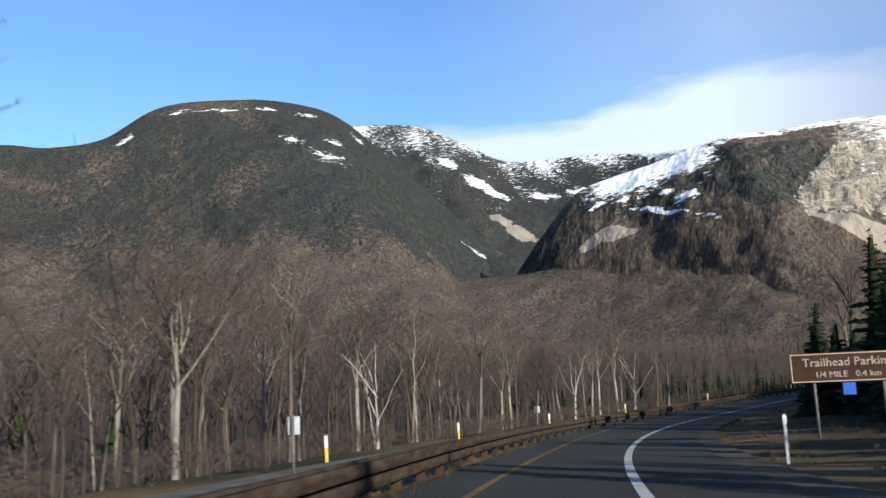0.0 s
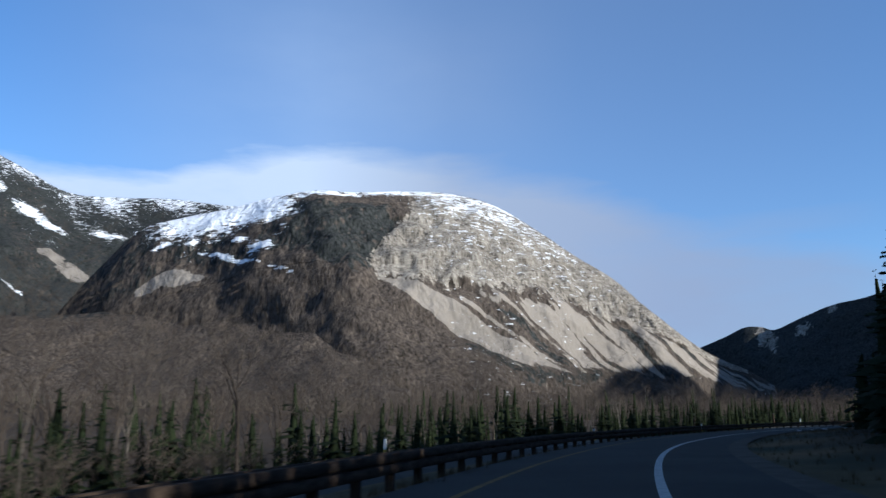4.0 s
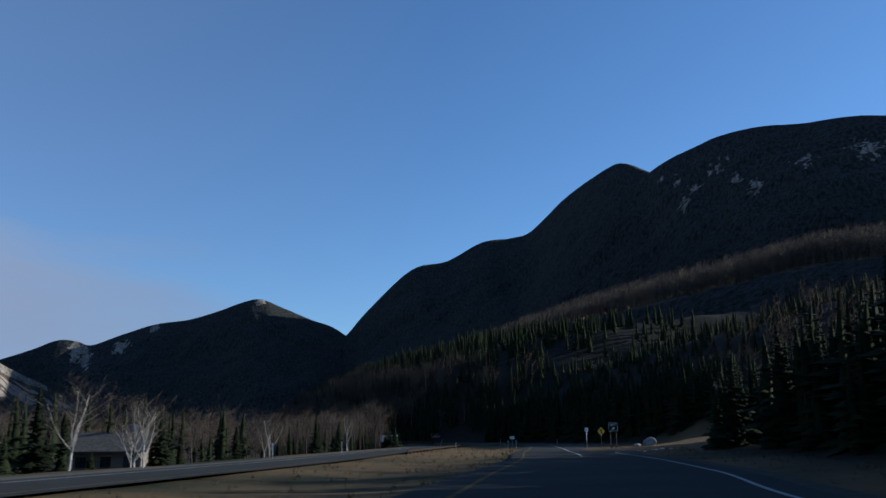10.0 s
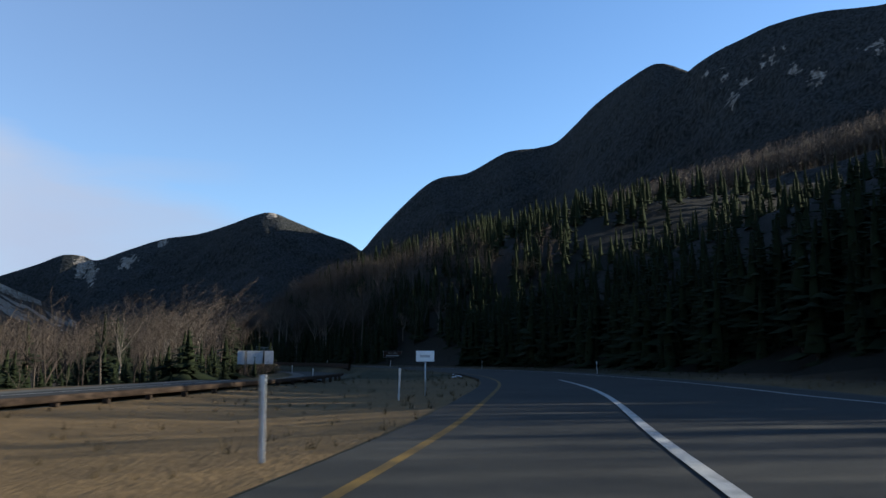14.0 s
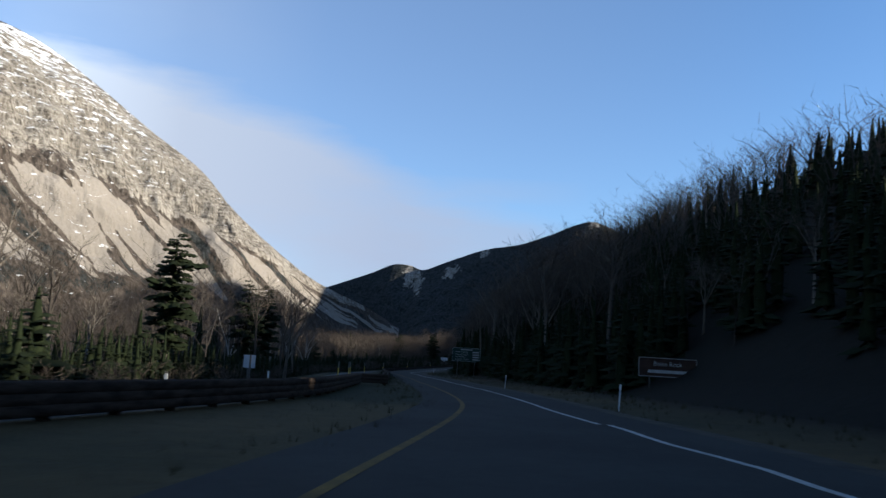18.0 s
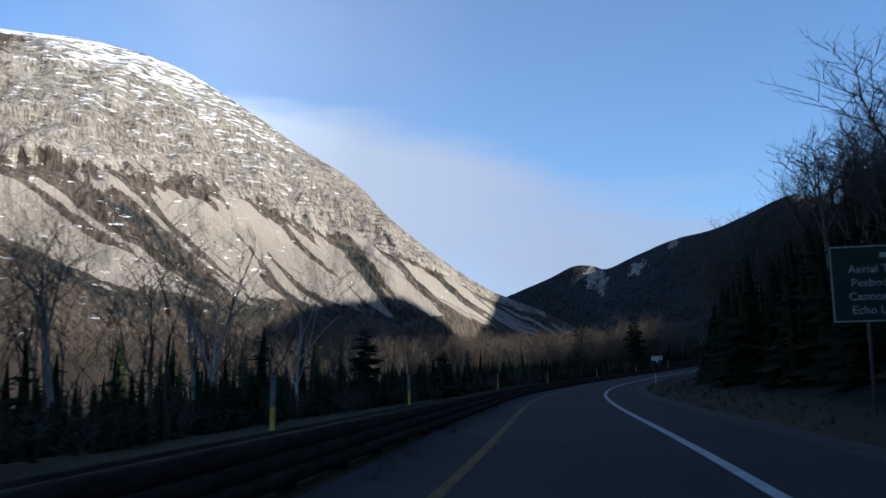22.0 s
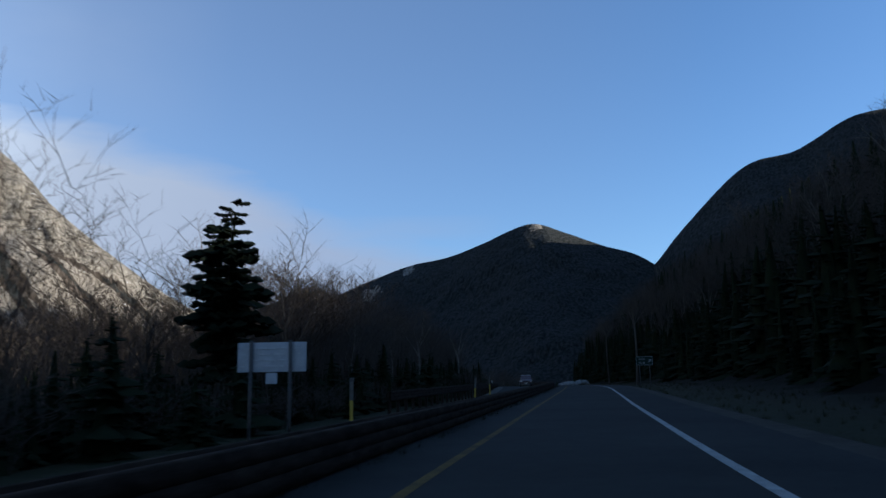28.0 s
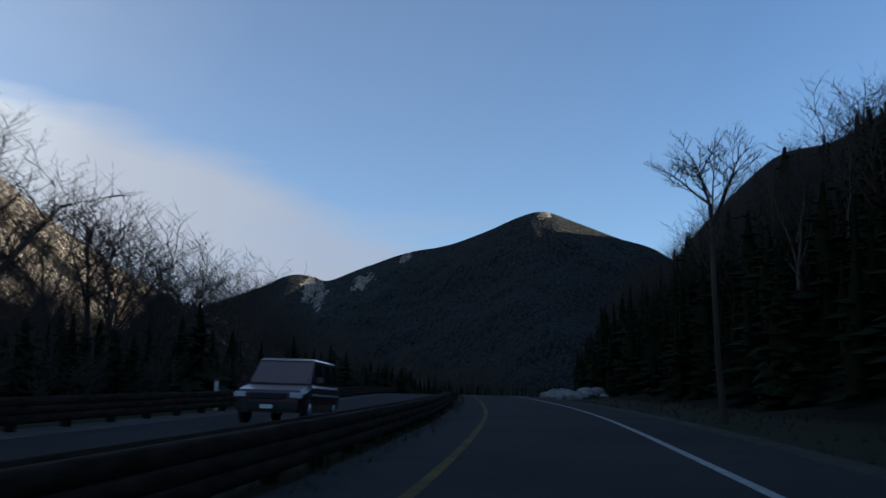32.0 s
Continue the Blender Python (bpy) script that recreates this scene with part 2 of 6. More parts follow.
def mesh_np(name, co, faces, mat, smooth=False):
    """A mesh from numpy arrays; faces is an (n, 3) or (n, 4) array."""
    me = bpy.data.meshes.new(name)
    co = np.asarray(co, np.float32)
    faces = np.asarray(faces, np.int32)
    k = faces.shape[1]
    me.vertices.add(len(co))
    me.vertices.foreach_set("co", co.ravel())
    me.loops.add(faces.size)
    me.loops.foreach_set("vertex_index", faces.ravel())
    me.polygons.add(len(faces))
    me.polygons.foreach_set("loop_start", np.arange(0, faces.size, k, dtype=np.int32))
    me.update(calc_edges=True)
    if smooth:
        me.polygons.foreach_set("use_smooth", np.ones(len(faces), bool))
    me.materials.append(mat)
    return me


def set_attr(me, name, values):
    a = me.attributes.new(name, "FLOAT", "POINT")
    a.data.foreach_set("value", np.asarray(values, np.float32))


def grid_faces(nu, nv):
    i = np.arange(nu - 1)[:, None] * nv + np.arange(nv - 1)[None, :]
    return np.stack([i, i + nv, i + nv + 1, i + 1], -1).reshape(-1, 4)


def spline(pts, n):
    """n points along a Catmull-Rom curve through pts, even in the parameter."""
    p = np.asarray(pts, float)
    q = np.vstack([2 * p[0] - p[1], p, 2 * p[-1] - p[-2]])
    u = np.linspace(0, len(p) - 1, n)
    i = np.minimum(u.astype(int), len(p) - 2)
    f = (u - i)[:, None]
    a, b, c, d = q[i], q[i + 1], q[i + 2], q[i + 3]
    return 0.5 * (2 * b + (c - a) * f + (2 * a - 5 * b + 4 * c - d) * f ** 2 + (3 * b - a - 3 * c + d) * f ** 3)


def sstep(a, b, x):
    t = np.clip((np.asarray(x, float) - a) / (b - a), 0, 1)
    return t * t * (3 - 2 * t)


def fbm(co, scale, octaves=5):
    return np.array([noise.fractal(Vector(c) * scale, 1.0, 2.1, octaves) for c in co])


# ---------------------------------------------------------------- the road's line
# Every 28 m: x, y, z of the driving lane.
LANE = [(-14, 8, 4), (-9, 35.5, 2.54), (-0.6, 62.2, 1.26), (11.2, 87.6, 0.34), (26.1, 111.3, 0), (44.3, 132.5, 0), (65, 151.4, 0), (87.8, 167.6, 0),
        (112.8, 180.2, 0), (139.4, 188.9, 0), (166.7, 194.8, 0), (194.3, 199.6, 0), (221.9, 204.6, 0), (249.1, 210.9, 0), (276.5, 216.9, 0), (303.7, 223.5,
        0), (330.4, 231.9, 0), (356, 243.3, 0), (380.2, 257.3, 0), (402.5, 274.2, 0), (422.7, 293.6, 0), (441.7, 314.2, 0), (460.8, 334.6, 0), (480.3, 354.7,
        0), (500, 374.6, 0), (520.8, 393.3, 0.03), (542.9, 410.5, 0.29), (566.2, 426.1, 0.83), (590.5, 440, 1.56), (615.2, 453.1, 2.47), (640.1, 466, 3.48),
        (664.9, 478.9, 4.49), (689.5, 492.3, 5.42)]
BEFORE = [(-14.5, -76, 8.8), (-15.4, -48, 7.2), (-15.3, -20, 5.6)]
AFTER = [(713.3, 506.9, 6.25), (736.3, 522.9, 7), (758.9, 539.4, 7.7), (781.7, 555.7, 8.2), (805.5, 570.5, 8.5), (830.7, 582.7, 8.5), (857, 592.3,
        8.3), (884.1, 599.3, 8), (911.7, 604, 7.7), (939.6, 606.5, 7.4)]
STEP = 28.0
S0 = -STEP * len(BEFORE)
AXIS = spline(BEFORE + LANE + AFTER, int(STEP) * (len(BEFORE) + len(LANE) + len(AFTER) - 1) + 1)     # a point each metre
S1 = S0 + len(AXIS) - 1
TAN = np.gradient(AXIS[:, :2], axis=0)
TAN /= np.linalg.norm(TAN, axis=1)[:, None]
RIGHT = np.stack([TAN[:, 1], -TAN[:, 0]], 1)


def table(s, keys):
    """Smooth value at s from pairs of 28 m posts and values."""
    k = np.array(keys, float) * (STEP, 1)
    s = np.asarray(s, float)
    i = np.clip(np.searchsorted(k[:, 0], s, side="right") - 1, 0, len(k) - 2)
    return k[i, 1] + (k[i + 1, 1] - k[i, 1]) * sstep(0, 1, (s - k[i, 0]) / (k[i + 1, 0] - k[i, 0]))


def at(s, off=0.0, up=0.0):
    """The point off metres right of the lane's line at s metres along it."""
    s = np.atleast_1d(np.asarray(s, float))
    off = np.broadcast_to(np.asarray(off, float), s.shape)
    i = np.clip(s - S0, 0, len(AXIS) - 1.001)
    k = i.astype(int)
    f = (i - k)[:, None]
    p = AXIS[k] * (1 - f) + AXIS[k + 1] * f
    r = RIGHT[k] * (1 - f) + RIGHT[k + 1] * f
    p[:, :2] += r * off[:, None]
    p[:, 2] += up
    return p


def facing(s):
    """Degrees by which the road turns from +y at s, counter-clockwise."""
    k = int(np.clip(s - S0, 0, len(TAN) - 1))
    return math.degrees(math.atan2(-TAN[k, 0], TAN[k, 1]))


def white_off(s):
    """The right edge line of the driving lane."""
    return table(s, [(-3, 1.5), (0, 1.25), (1, 1.0), (2.5, 0.95), (3.5, 1.15), (4.5, 1.1), (5.5, 0.95), (7, 1.45), (7.7, 1.25), (8.6, 1.3), (9, 1.5), (9.6, 2.6), (10.5, 2.4), (11.4, 1.0), (12, 0.95),
                     (12.6, 1.4), (13.5, 1.6), (14.4, 1.65), (15.4, 2.5), (16.1, 2.6), (17, 5.4), (18.4, 3.1), (19.2, 1.6), (20.3, 1.75), (20.6, 1.9), (21.4, 2.35), (22.4, 2.1), (23.3, 1.7),
                     (24.4, 1.8), (26.5, 1.75), (27.4, 2.0), (28.3, 2.25), (29.4, 2.4), (30.4, 2.55), (31.5, 2.8), (32.4, 2.7), (34, 3.4), (45, 2.8)])


def merge_off(s):
    """The outer line of the lane that joins from the right."""
    return table(s, [(14.2, 12.2), (15.2, 9.1), (16.5, 8.0), (16.9, 7.9), (17.6, 6.4), (18.1, 4.9), (18.46, 3.6), (18.71, 2.7), (19.16, 1.75), (19.6, 1.5)])


def yellow_off(s):
    return table(s, [(-3, -1.7), (0, -1.75), (0.9, -1.6), (2, -2.2), (4, -2.5), (10, -2.3), (11.3, -2.9), (12.3, -2.9), (13.8, -2.3), (14.7, -1.8), (15.8, -1.25), (16.4, -1.2), (17.3, -1.7), (18.3, -2.2),
                     (19.2, -1.5), (20.3, -1.7), (21.3, -1.1), (22.3, -1.4), (23.4, -1.95), (24.4, -1.65), (26, -1.9), (29.4, -1.9), (31.4, -1.85), (32.5, -1.4), (45, -1.5)])


def outer_off(s):
    """The edge line that leads from the lane out into the exit ramp."""
    return table(s, [(9.0, 1.45), (9.6, 2.2), (10.1, 3.4), (10.7, 4.6), (11.2, 5.3), (11.6, 5.2), (12.6, 4.7), (12.85, 5.63), (13.05, 8.1), (13.39, 13.73), (13.89, 20.3), (15.32, 39.86)])


def edge_off(s):
    """The right edge of the asphalt."""
    s = np.asarray(s, float)
    e = white_off(s) + table(s, [(-3, 2.4), (9, 2.4), (10, 3.0), (12.6, 4.2), (13.0, 3.4), (13.5, 1.6), (14.3, 1.8), (15, 3.0), (17, 1.8), (19, 2.2), (45, 2.2)])
    e = np.where((s > 9 * STEP) & (s < 12.8 * STEP), np.maximum(e, outer_off(s) + 1.1), e)
    return np.where((s > 14.2 * STEP) & (s < 19 * STEP), np.maximum(e, merge_off(s) + 1.8), e)


def ramp_off(s):
    """The middle of the exit ramp."""
    return table(s, [(12.3, 2.85), (12.8, 3.65), (13.05, 5.94), (13.39, 10.82), (13.89, 17.37), (15.32, 36.86)])


def oncoming(s):
    """The middle of the other carriageway."""
    return table(s, [(-3, -6.4), (0, -7.0), (2, -8.2), (4, -9.0), (8.2, -8.6), (11, -16.2), (14.5, -17.2), (16.5, -14.9), (18, -12.2), (19.3, -10), (22, -7.6), (28, -7.1), (45, -6.8)])


def far_drop(s):
    """How far the other carriageway lies below ours."""
    return table(s, [(-3, 0.55), (7.5, 0.55), (9.5, 0), (15.9, 0), (16.5, 0.6), (18.2, 0.6), (20, 0.9), (22.5, 0.9), (25, 0.8), (31.3, 0.85), (32.6, 0.1), (45, 0.02)])


def strip(name, s, off_a, off_b, up, mat, across=2, parent=None):
    """A ribbon along the road between two offsets."""
    fr = np.linspace(0, 1, across)
    a, b = np.broadcast_to(off_a, s.shape), np.broadcast_to(off_b, s.shape)
    co = np.stack([at(s, a + (b - a) * f, up) for f in fr], 1).reshape(-1, 3)
    me = mesh_np(name, co, grid_faces(len(s), across)[:, ::-1], mat)
    ob = new(name, me)
    if parent:
        ob.parent = parent
    return ob


# ---------------------------------------------------------------- ground
def near_axis(x, y):
    """Nearest s and signed offset (right positive) for arrays x, y."""
    s, lat = np.empty(x.shape), np.empty(x.shape)
    ax = AXIS[::2]
    for k in range(0, len(x), 4000):
        d = (x[k:k + 4000, None] - ax[None, :, 0]) ** 2 + (y[k:k + 4000, None] - ax[None, :, 1]) ** 2
        j = d.argmin(1) * 2
        dx, dy = x[k:k + 4000] - AXIS[j, 0], y[k:k + 4000] - AXIS[j, 1]
        sgn = np.sign(dx * RIGHT[j, 0] + dy * RIGHT[j, 1])
        s[k:k + 4000] = j + S0
        lat[k:k + 4000] = sgn * np.hypot(dx, dy)
    return s, lat


def hill_right(s):
    return table(s, [(-3, 12), (3, 14), (5, 40), (7.5, 36), (9, 30), (10.2, 27), (11.9, 25), (12.6, 12), (13, 4), (14.3, 10), (14.9, 26), (15.4, 40), (16.5, 54), (17.5, 52), (18.5, 48), (19.2, 44), (20.5, 58), (25, 60), (26.5, 60), (28, 53), (29, 47), (30.5, 46), (32, 64), (40, 64)])


def ground_z(x, y):
    s, lat = near_axis(x, y)
    k = np.clip((s - S0).astype(int), 0, len(AXIS) - 1)
    lip = np.maximum(3.6, -oncoming(s) - 4.6)
    z = AXIS[k, 2] - 0.10 - far_drop(s) * sstep(lip, lip + 2, -lat)
    left = oncoming(s) - 6.0 - lat            # metres beyond the far shoulder
    right = lat - edge_off(s) - 1.0
    mid = np.where(lat < 0, sstep(0, 3, -3.6 - lat) * sstep(0, 3, lat - oncoming(s) - 3.4), 0)
    z = z - 1.9 * sstep(1, 14, left) + 0.034 * np.maximum(left - 60, 0) - 0.012 * np.maximum(left - 500, 0) - 0.25 * mid
    z = z + 2 * sstep(12, 55, left) * (1 - 0.75 * sstep(90, 190, left)) * sstep(29.8 * STEP, 31.4 * STEP, s)
    z = z + 0.3 * sstep(0.5, 5, right) + hill_right(s) * (1 - np.exp(-np.maximum(right - 8, 0) / 66)) + 0.02 * np.maximum(right - 140, 0)
    rough = np.array([noise.fractal(Vector((a * 0.025, b * 0.025, 0)), 1, 2, 4) for a, b in zip(x, y)])
    z = z + rough * (1.3 * sstep(12, 50, left) + 5.0 * sstep(120, 320, left) + 2.4 * sstep(14, 60, right))
    return z, s, lat


def make_ground():
    def spread(lo, hi, step):
        mid = np.arange(lo, hi + 0.1, step)
        far = np.array([30, 80, 160, 300, 520, 850, 1300, 2000, 3000])
        return np.concatenate([lo - far[::-1], mid, hi + far])
    gx, gy = spread(-250, 1000, 5.0), spread(-200, 900, 5.0)
    X, Y = np.meshgrid(gx, gy, indexing="ij")
    x, y = X.ravel(), Y.ravel()
    z, s, lat = ground_z(x, y)
    z = np.where(np.hypot(x - 350, y - 280) > 1600, np.minimum(z, 40), z)
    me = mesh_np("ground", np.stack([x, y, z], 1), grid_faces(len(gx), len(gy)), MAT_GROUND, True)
    verge = np.where(lat > 0, 1 - sstep(2.5, 7, lat - edge_off(s)) * (1 - sstep(12.5 * STEP, 13.0 * STEP, s) * (1 - sstep(15 * STEP, 15.6 * STEP, s)) * (lat < 27)), 1 - sstep(2, 9, oncoming(s) - 6 - lat))
    set_attr(me, "grass", verge)
    # where woodland shade is put into the floor colour, mostly right of the road
    set_attr(me, "wood_shade", np.where(lat > 0, sstep(2, 6, lat - edge_off(s)), sstep(1050, 1100, s)) * (1 - 0.9 * sstep(12.5 * STEP, 13.0 * STEP, s) * (1 - sstep(15 * STEP, 15.8 * STEP, s)) * (lat < 27)))
    set_attr(me, "straw", sstep(12 * STEP, 13 * STEP, s) * (1 - sstep(15.0 * STEP, 16 * STEP, s)))
    set_attr(me, "lush", np.interp(s, [15.5 * STEP, 16.5 * STEP, 22 * STEP, 25 * STEP], [0, 0.45, 0.6, 1.0]))
    return tagged(new("ground", me), "forest floor with dry straw-coloured roadside grass", "ground", kind="structure")


ground = make_ground()

# ---------------------------------------------------------------- carriageways
SR = np.arange(S0, S1 + 0.1, 2.0)
left_edge = np.maximum(yellow_off(SR) - table(SR, [(-3, 1.5), (10, 1.5), (12, 0.8), (17, 1.0), (19, 1.5), (45, 1.5)]), oncoming(SR) + 2.7)
road = tagged(strip("road", SR, left_edge, edge_off(SR), 0.0, MAT_ASPHALT, 6), "dark worn asphalt road with painted edge lines", "road", kind="structure")
road_far = tagged(strip("road_oncoming", SR, oncoming(SR) - 3.2, oncoming(SR) + 2.6, -0.02 - far_drop(SR), MAT_ASPHALT, 4), "dark asphalt carriageway for oncoming traffic", "road", kind="structure")
SW = SR[SR <= 9.0 * STEP]
SB = SR[(SR >= 12.1 * STEP) & (SR <= 15.9 * STEP)]
SO = np.arange(9.0 * STEP, 15.2 * STEP, 1.0)
SM = SR[(SR >= 14.3 * STEP) & (SR <= 18.9 * STEP)]
SX = SR[SR > 18.85 * STEP]
strip("edge_line", SW, white_off(SW) - 0.10, white_off(SW) + 0.10, 0.006, MAT_WHITE, 2, road)
strip("edge_line", SB, white_off(SB) - 0.10, white_off(SB) + 0.10, 0.02, MAT_WHITE, 2, road)
strip("edge_line", SO, outer_off(SO) - 0.08, outer_off(SO) + 0.08, 0.02, MAT_WHITE, 2, road)
strip("edge_line", SM, merge_off(SM) - 0.09, merge_off(SM) + 0.09, 0.006, MAT_WHITE, 2, road)
strip("edge_line", SX, white_off(SX) - 0.09, white_off(SX) + 0.09, 0.006, MAT_WHITE, 2, road)
strip("edge_line", SR, yellow_off(SR) - 0.08, yellow_off(SR) + 0.08, 0.006, MAT_YELLOW, 2, road)
SF = SR[SR < 16.2 * STEP]
strip("edge_line", SF, oncoming(SF) - 2.0, oncoming(SF) - 1.88, -0.014 - far_drop(SF), MAT_WHITE, 2, road_far)
strip("edge_line", SR, oncoming(SR) + 1.75, oncoming(SR) + 1.89, -0.014 - far_drop(SR), MAT_YELLOW, 2, road_far)
SE = np.arange(12.3 * STEP, 15.2 * STEP, 1.0)
ramp = tagged(strip("road_ramp", SE, ramp_off(SE) - 2.9, ramp_off(SE) + 3.4, 0.012, MAT_ASPHALT, 4), "asphalt exit ramp that curves away into the woods", "road", kind="structure")
SG = SE[SE > 12.95 * STEP]
gore = np.minimum(ramp_off(SG) - 2.5, 1.2 + (SG / STEP - 12.95) * 18)
strip("edge_line", SG, gore, gore + 0.16, 0.02, MAT_WHITE, 2, ramp)
tagged(strip("shoulder_gravel", SR, oncoming(SR) - 4.6, oncoming(SR) - 3.2, -0.03 - far_drop(SR), MAT_SHOULDER, 3), "pale gravel strip along the asphalt", "gravel", kind="structure")
tagged(strip("shoulder_gravel", SR, edge_off(SR), edge_off(SR) + 0.8, -0.012, MAT_DIRT, 3), "dark dirt strip along the asphalt", "gravel", kind="structure")

# the grass bank between the carriageways, which ends in a lip above the lower lanes
SL = np.arange(15.9 * STEP, 31.2 * STEP, 1.5)
lip = np.maximum(oncoming(SL) + np.interp(SL / STEP, [18.0, 18.4], [4.2, 2.8]), -10.2)
edge = np.maximum(yellow_off(SL) - np.interp(SL / STEP, [17, 19], [1.0, 1.5]), lip + 1.2)
rows = [at(SL, edge + 0.06, -0.03), at(SL, edge * 0.66 + lip * 0.34, -0.10), at(SL, edge * 0.33 + lip * 0.67, -0.08), at(SL, lip, -0.05), at(SL, lip - 0.8, -0.35), at(SL, lip - 1.8, -0.8)]
for row in rows:                                          # it rises gently out of the level grass
    row[:, 2] -= 0.5 * (1 - sstep(15.9 * STEP, 16.9 * STEP, SL))
me = mesh_np("median_bank", np.stack(rows, 1).reshape(-1, 3), grid_faces(len(SL), len(rows)), MAT_GROUND, True)
for key, value in (("grass", 1.0), ("wood_shade", 0.0), ("straw", 0.0)):
    set_attr(me, key, np.full(len(SL) * len(rows), value))
set_attr(me, "lush", np.repeat(np.interp(SL / STEP, [18, 21], [0.45, 0.9]), len(rows)))
tagged(new("median_bank", me), "low bank of brownish grass between the carriageways", "grass bank", kind="structure")

# ---------------------------------------------------------------- mountains
VIEW = np.array([350.0, 240.0])


def mountain(name, ridge, run, n=(160, 90), rough=9.0, profile=1.25, masks=None, label="", foot=-20.0, scale=0.006, ribs=0.0):
    """A mountain side from its crest line; run: how far the foot lies from the crest, per metre of height."""
    r = spline(ridge, n[0])
    d = VIEW - r[:, :2]
    d /= np.linalg.norm(d, axis=1)[:, None]
    k = np.hanning(41)
    k /= k.sum()
    d = np.stack([np.convolve(np.pad(d[:, i], 20, "edge"), k, "valid") for i in (0, 1)], 1)
    v = np.concatenate([np.linspace(0, 1, n[1]), [1.08, 1.2, 1.45, 1.9]])
    h = r[:, 2] - foot
    hs = np.convolve(np.pad(h, 20, "edge"), k, "valid")
    wide = np.hanning(91)
    hw = np.convolve(np.pad(h, 45, "edge"), wide / wide.sum(), "valid")
    runs = (hw * run)[:, None] * (1 - v)[None, :]
    hv = np.where(v <= 1, v ** profile if np.isscalar(profile) else np.interp(v, *profile), 1 - 1.05 * (v - 1))
    co = np.empty((n[0], len(v), 3))
    co[..., 0] = r[:, None, 0] + d[:, None, 0] * runs
    co[..., 1] = r[:, None, 1] + d[:, None, 1] * runs
    low = np.clip(1 - v, 0, 1)[None, :] ** 0.5
    co[..., 2] = foot + (h[:, None] * (1 - low) + hw[:, None] * low) * hv[None, :]
    flat = co.reshape(-1, 3)
    calm = np.interp(v, [0, 0.15, 0.8, 0.98, 1.0, 1.1, 1.9], [0.3, 1, 1, 0.35, 0.12, 0.6, 1])[None, :].repeat(n[0], 0).ravel()
    f1 = fbm(flat, scale)
    f2 = fbm(flat + 700, scale * 5, 4)
    amp = rough * calm
    flat[:, 2] += amp * (0.8 * f1 + 0.35 * f2)
    dd = np.repeat(d, len(v), 0)
    flat[:, :2] += dd * (amp * (1.6 * f1 + 0.7 * f2))[:, None]
    U = np.linspace(0, 1, n[0])[:, None].repeat(len(v), 1).ravel()
    V = v[None, :].repeat(n[0], 0).ravel()
    m = masks(U, V, flat) if masks else {}
    if ribs:
        bare = np.clip(m["rock"] * 2, 0, 1) * calm
        rib = np.array([noise.noise(Vector((c[0] * 0.035, c[1] * 0.035, c[2] * 0.006))) + 0.6 * noise.noise(Vector((c[0] * 0.09, c[1] * 0.09, c[2] * 0.015)))
                        + 0.5 * noise.noise(Vector((c[0] * 0.01, c[1] * 0.01, c[2] * 0.07))) for c in flat])
        flat[:, :2] += dd * (bare * rib * ribs)[:, None]
    me = mesh_np(name, flat, grid_faces(n[0], len(v)), MAT_MOUNTAIN, True)
    for key in ("rock", "snow", "talus", "conifer"):
        set_attr(me, key, m.get(key, np.zeros(len(U)) - 0.6))
    return tagged(new(name, me), label, "mountain", kind="structure")


def blob(U, V, u, v, a, b):
    return 1 - np.hypot((U - u) / a, (V - v) / b)


DOME = [(-1193, 1728, 505), (-970, 1863, 550), (-850, 1876, 542), (-740, 1892, 560), (-649, 1923, 627), (-577, 1946, 655), (-451, 1979, 669), (-360, 1998, 668),
         (-267, 2012, 649), (-200, 2020, 615), (-120, 2026, 542), (0, 2020, 424), (130, 2000, 300)]
BACK = [(-408, 2912, 866), (-132, 2937, 877), (-12, 2870, 839), (119, 2797, 759), (241, 2719, 676), (376, 2633, 652), (502, 2541, 640), (613, 2372,
         593), (662, 2213, 560), (760, 2080, 540)]
CLIFF = [(-45, 1775, -30), (22, 1685, 20), (76, 1617, 85), (131, 1554, 160), (185, 1497, 232), (245, 1465, 300), (305, 1427, 320), (352, 1375, 326), (405, 1315, 336),
         (456, 1264, 340), (525, 1255, 343), (597, 1250, 352), (675, 1246, 356), (758, 1245, 345), (834, 1227, 303), (889, 1212, 267), (951, 1189, 226), (980,
         1145, 171), (1034, 1141, 139), (1122, 1153, 106), (1266, 1203, 84), (1380, 1250, 62)]
PEAK = [(1590, 1690, 160), (1646, 1620, 194), (1672, 1572, 216), (1692, 1539, 216), (1688, 1491, 205), (1721, 1441, 229), (1757, 1384, 253), (1763,
         1303, 260), (1760, 1233, 273), (1761, 1166, 291), (1773, 1132, 296), (1784, 1085, 277), (1800, 1026, 251), (1808, 978, 233), (1819, 920,
         196), (1836, 830, 150)]
RANGE = [(1790, 987, 180), (1809, 947, 215), (1827, 905, 268), (1874, 824, 358), (1898, 753, 377), (1906, 677, 415), (1923, 613, 424), (1918, 569,
         434), (1850, 480, 482), (1778, 390, 509), (1755, 351, 511), (1717, 299, 476), (1660, 210, 420)]
RANGE_HIGH = [(1461, 426, 270), (1444, 345, 342), (1435, 285, 386), (1423, 252, 402), (1410, 212, 414), (1395, 174, 422), (1365, 125, 418), (1332, 74,
         404), (1293, 6, 392), (1236, -109, 345), (1170, -250, 250), (1090, -420, 165), (980, -590, 100)]
FOOTHILL = [(1010, 500, 56), (940, 437, 71), (896, 388, 76), (842, 306, 90), (794, 219, 98), (750, 149, 104), (715, 102, 103), (650, 10, 98), (590,
         -90, 96)]

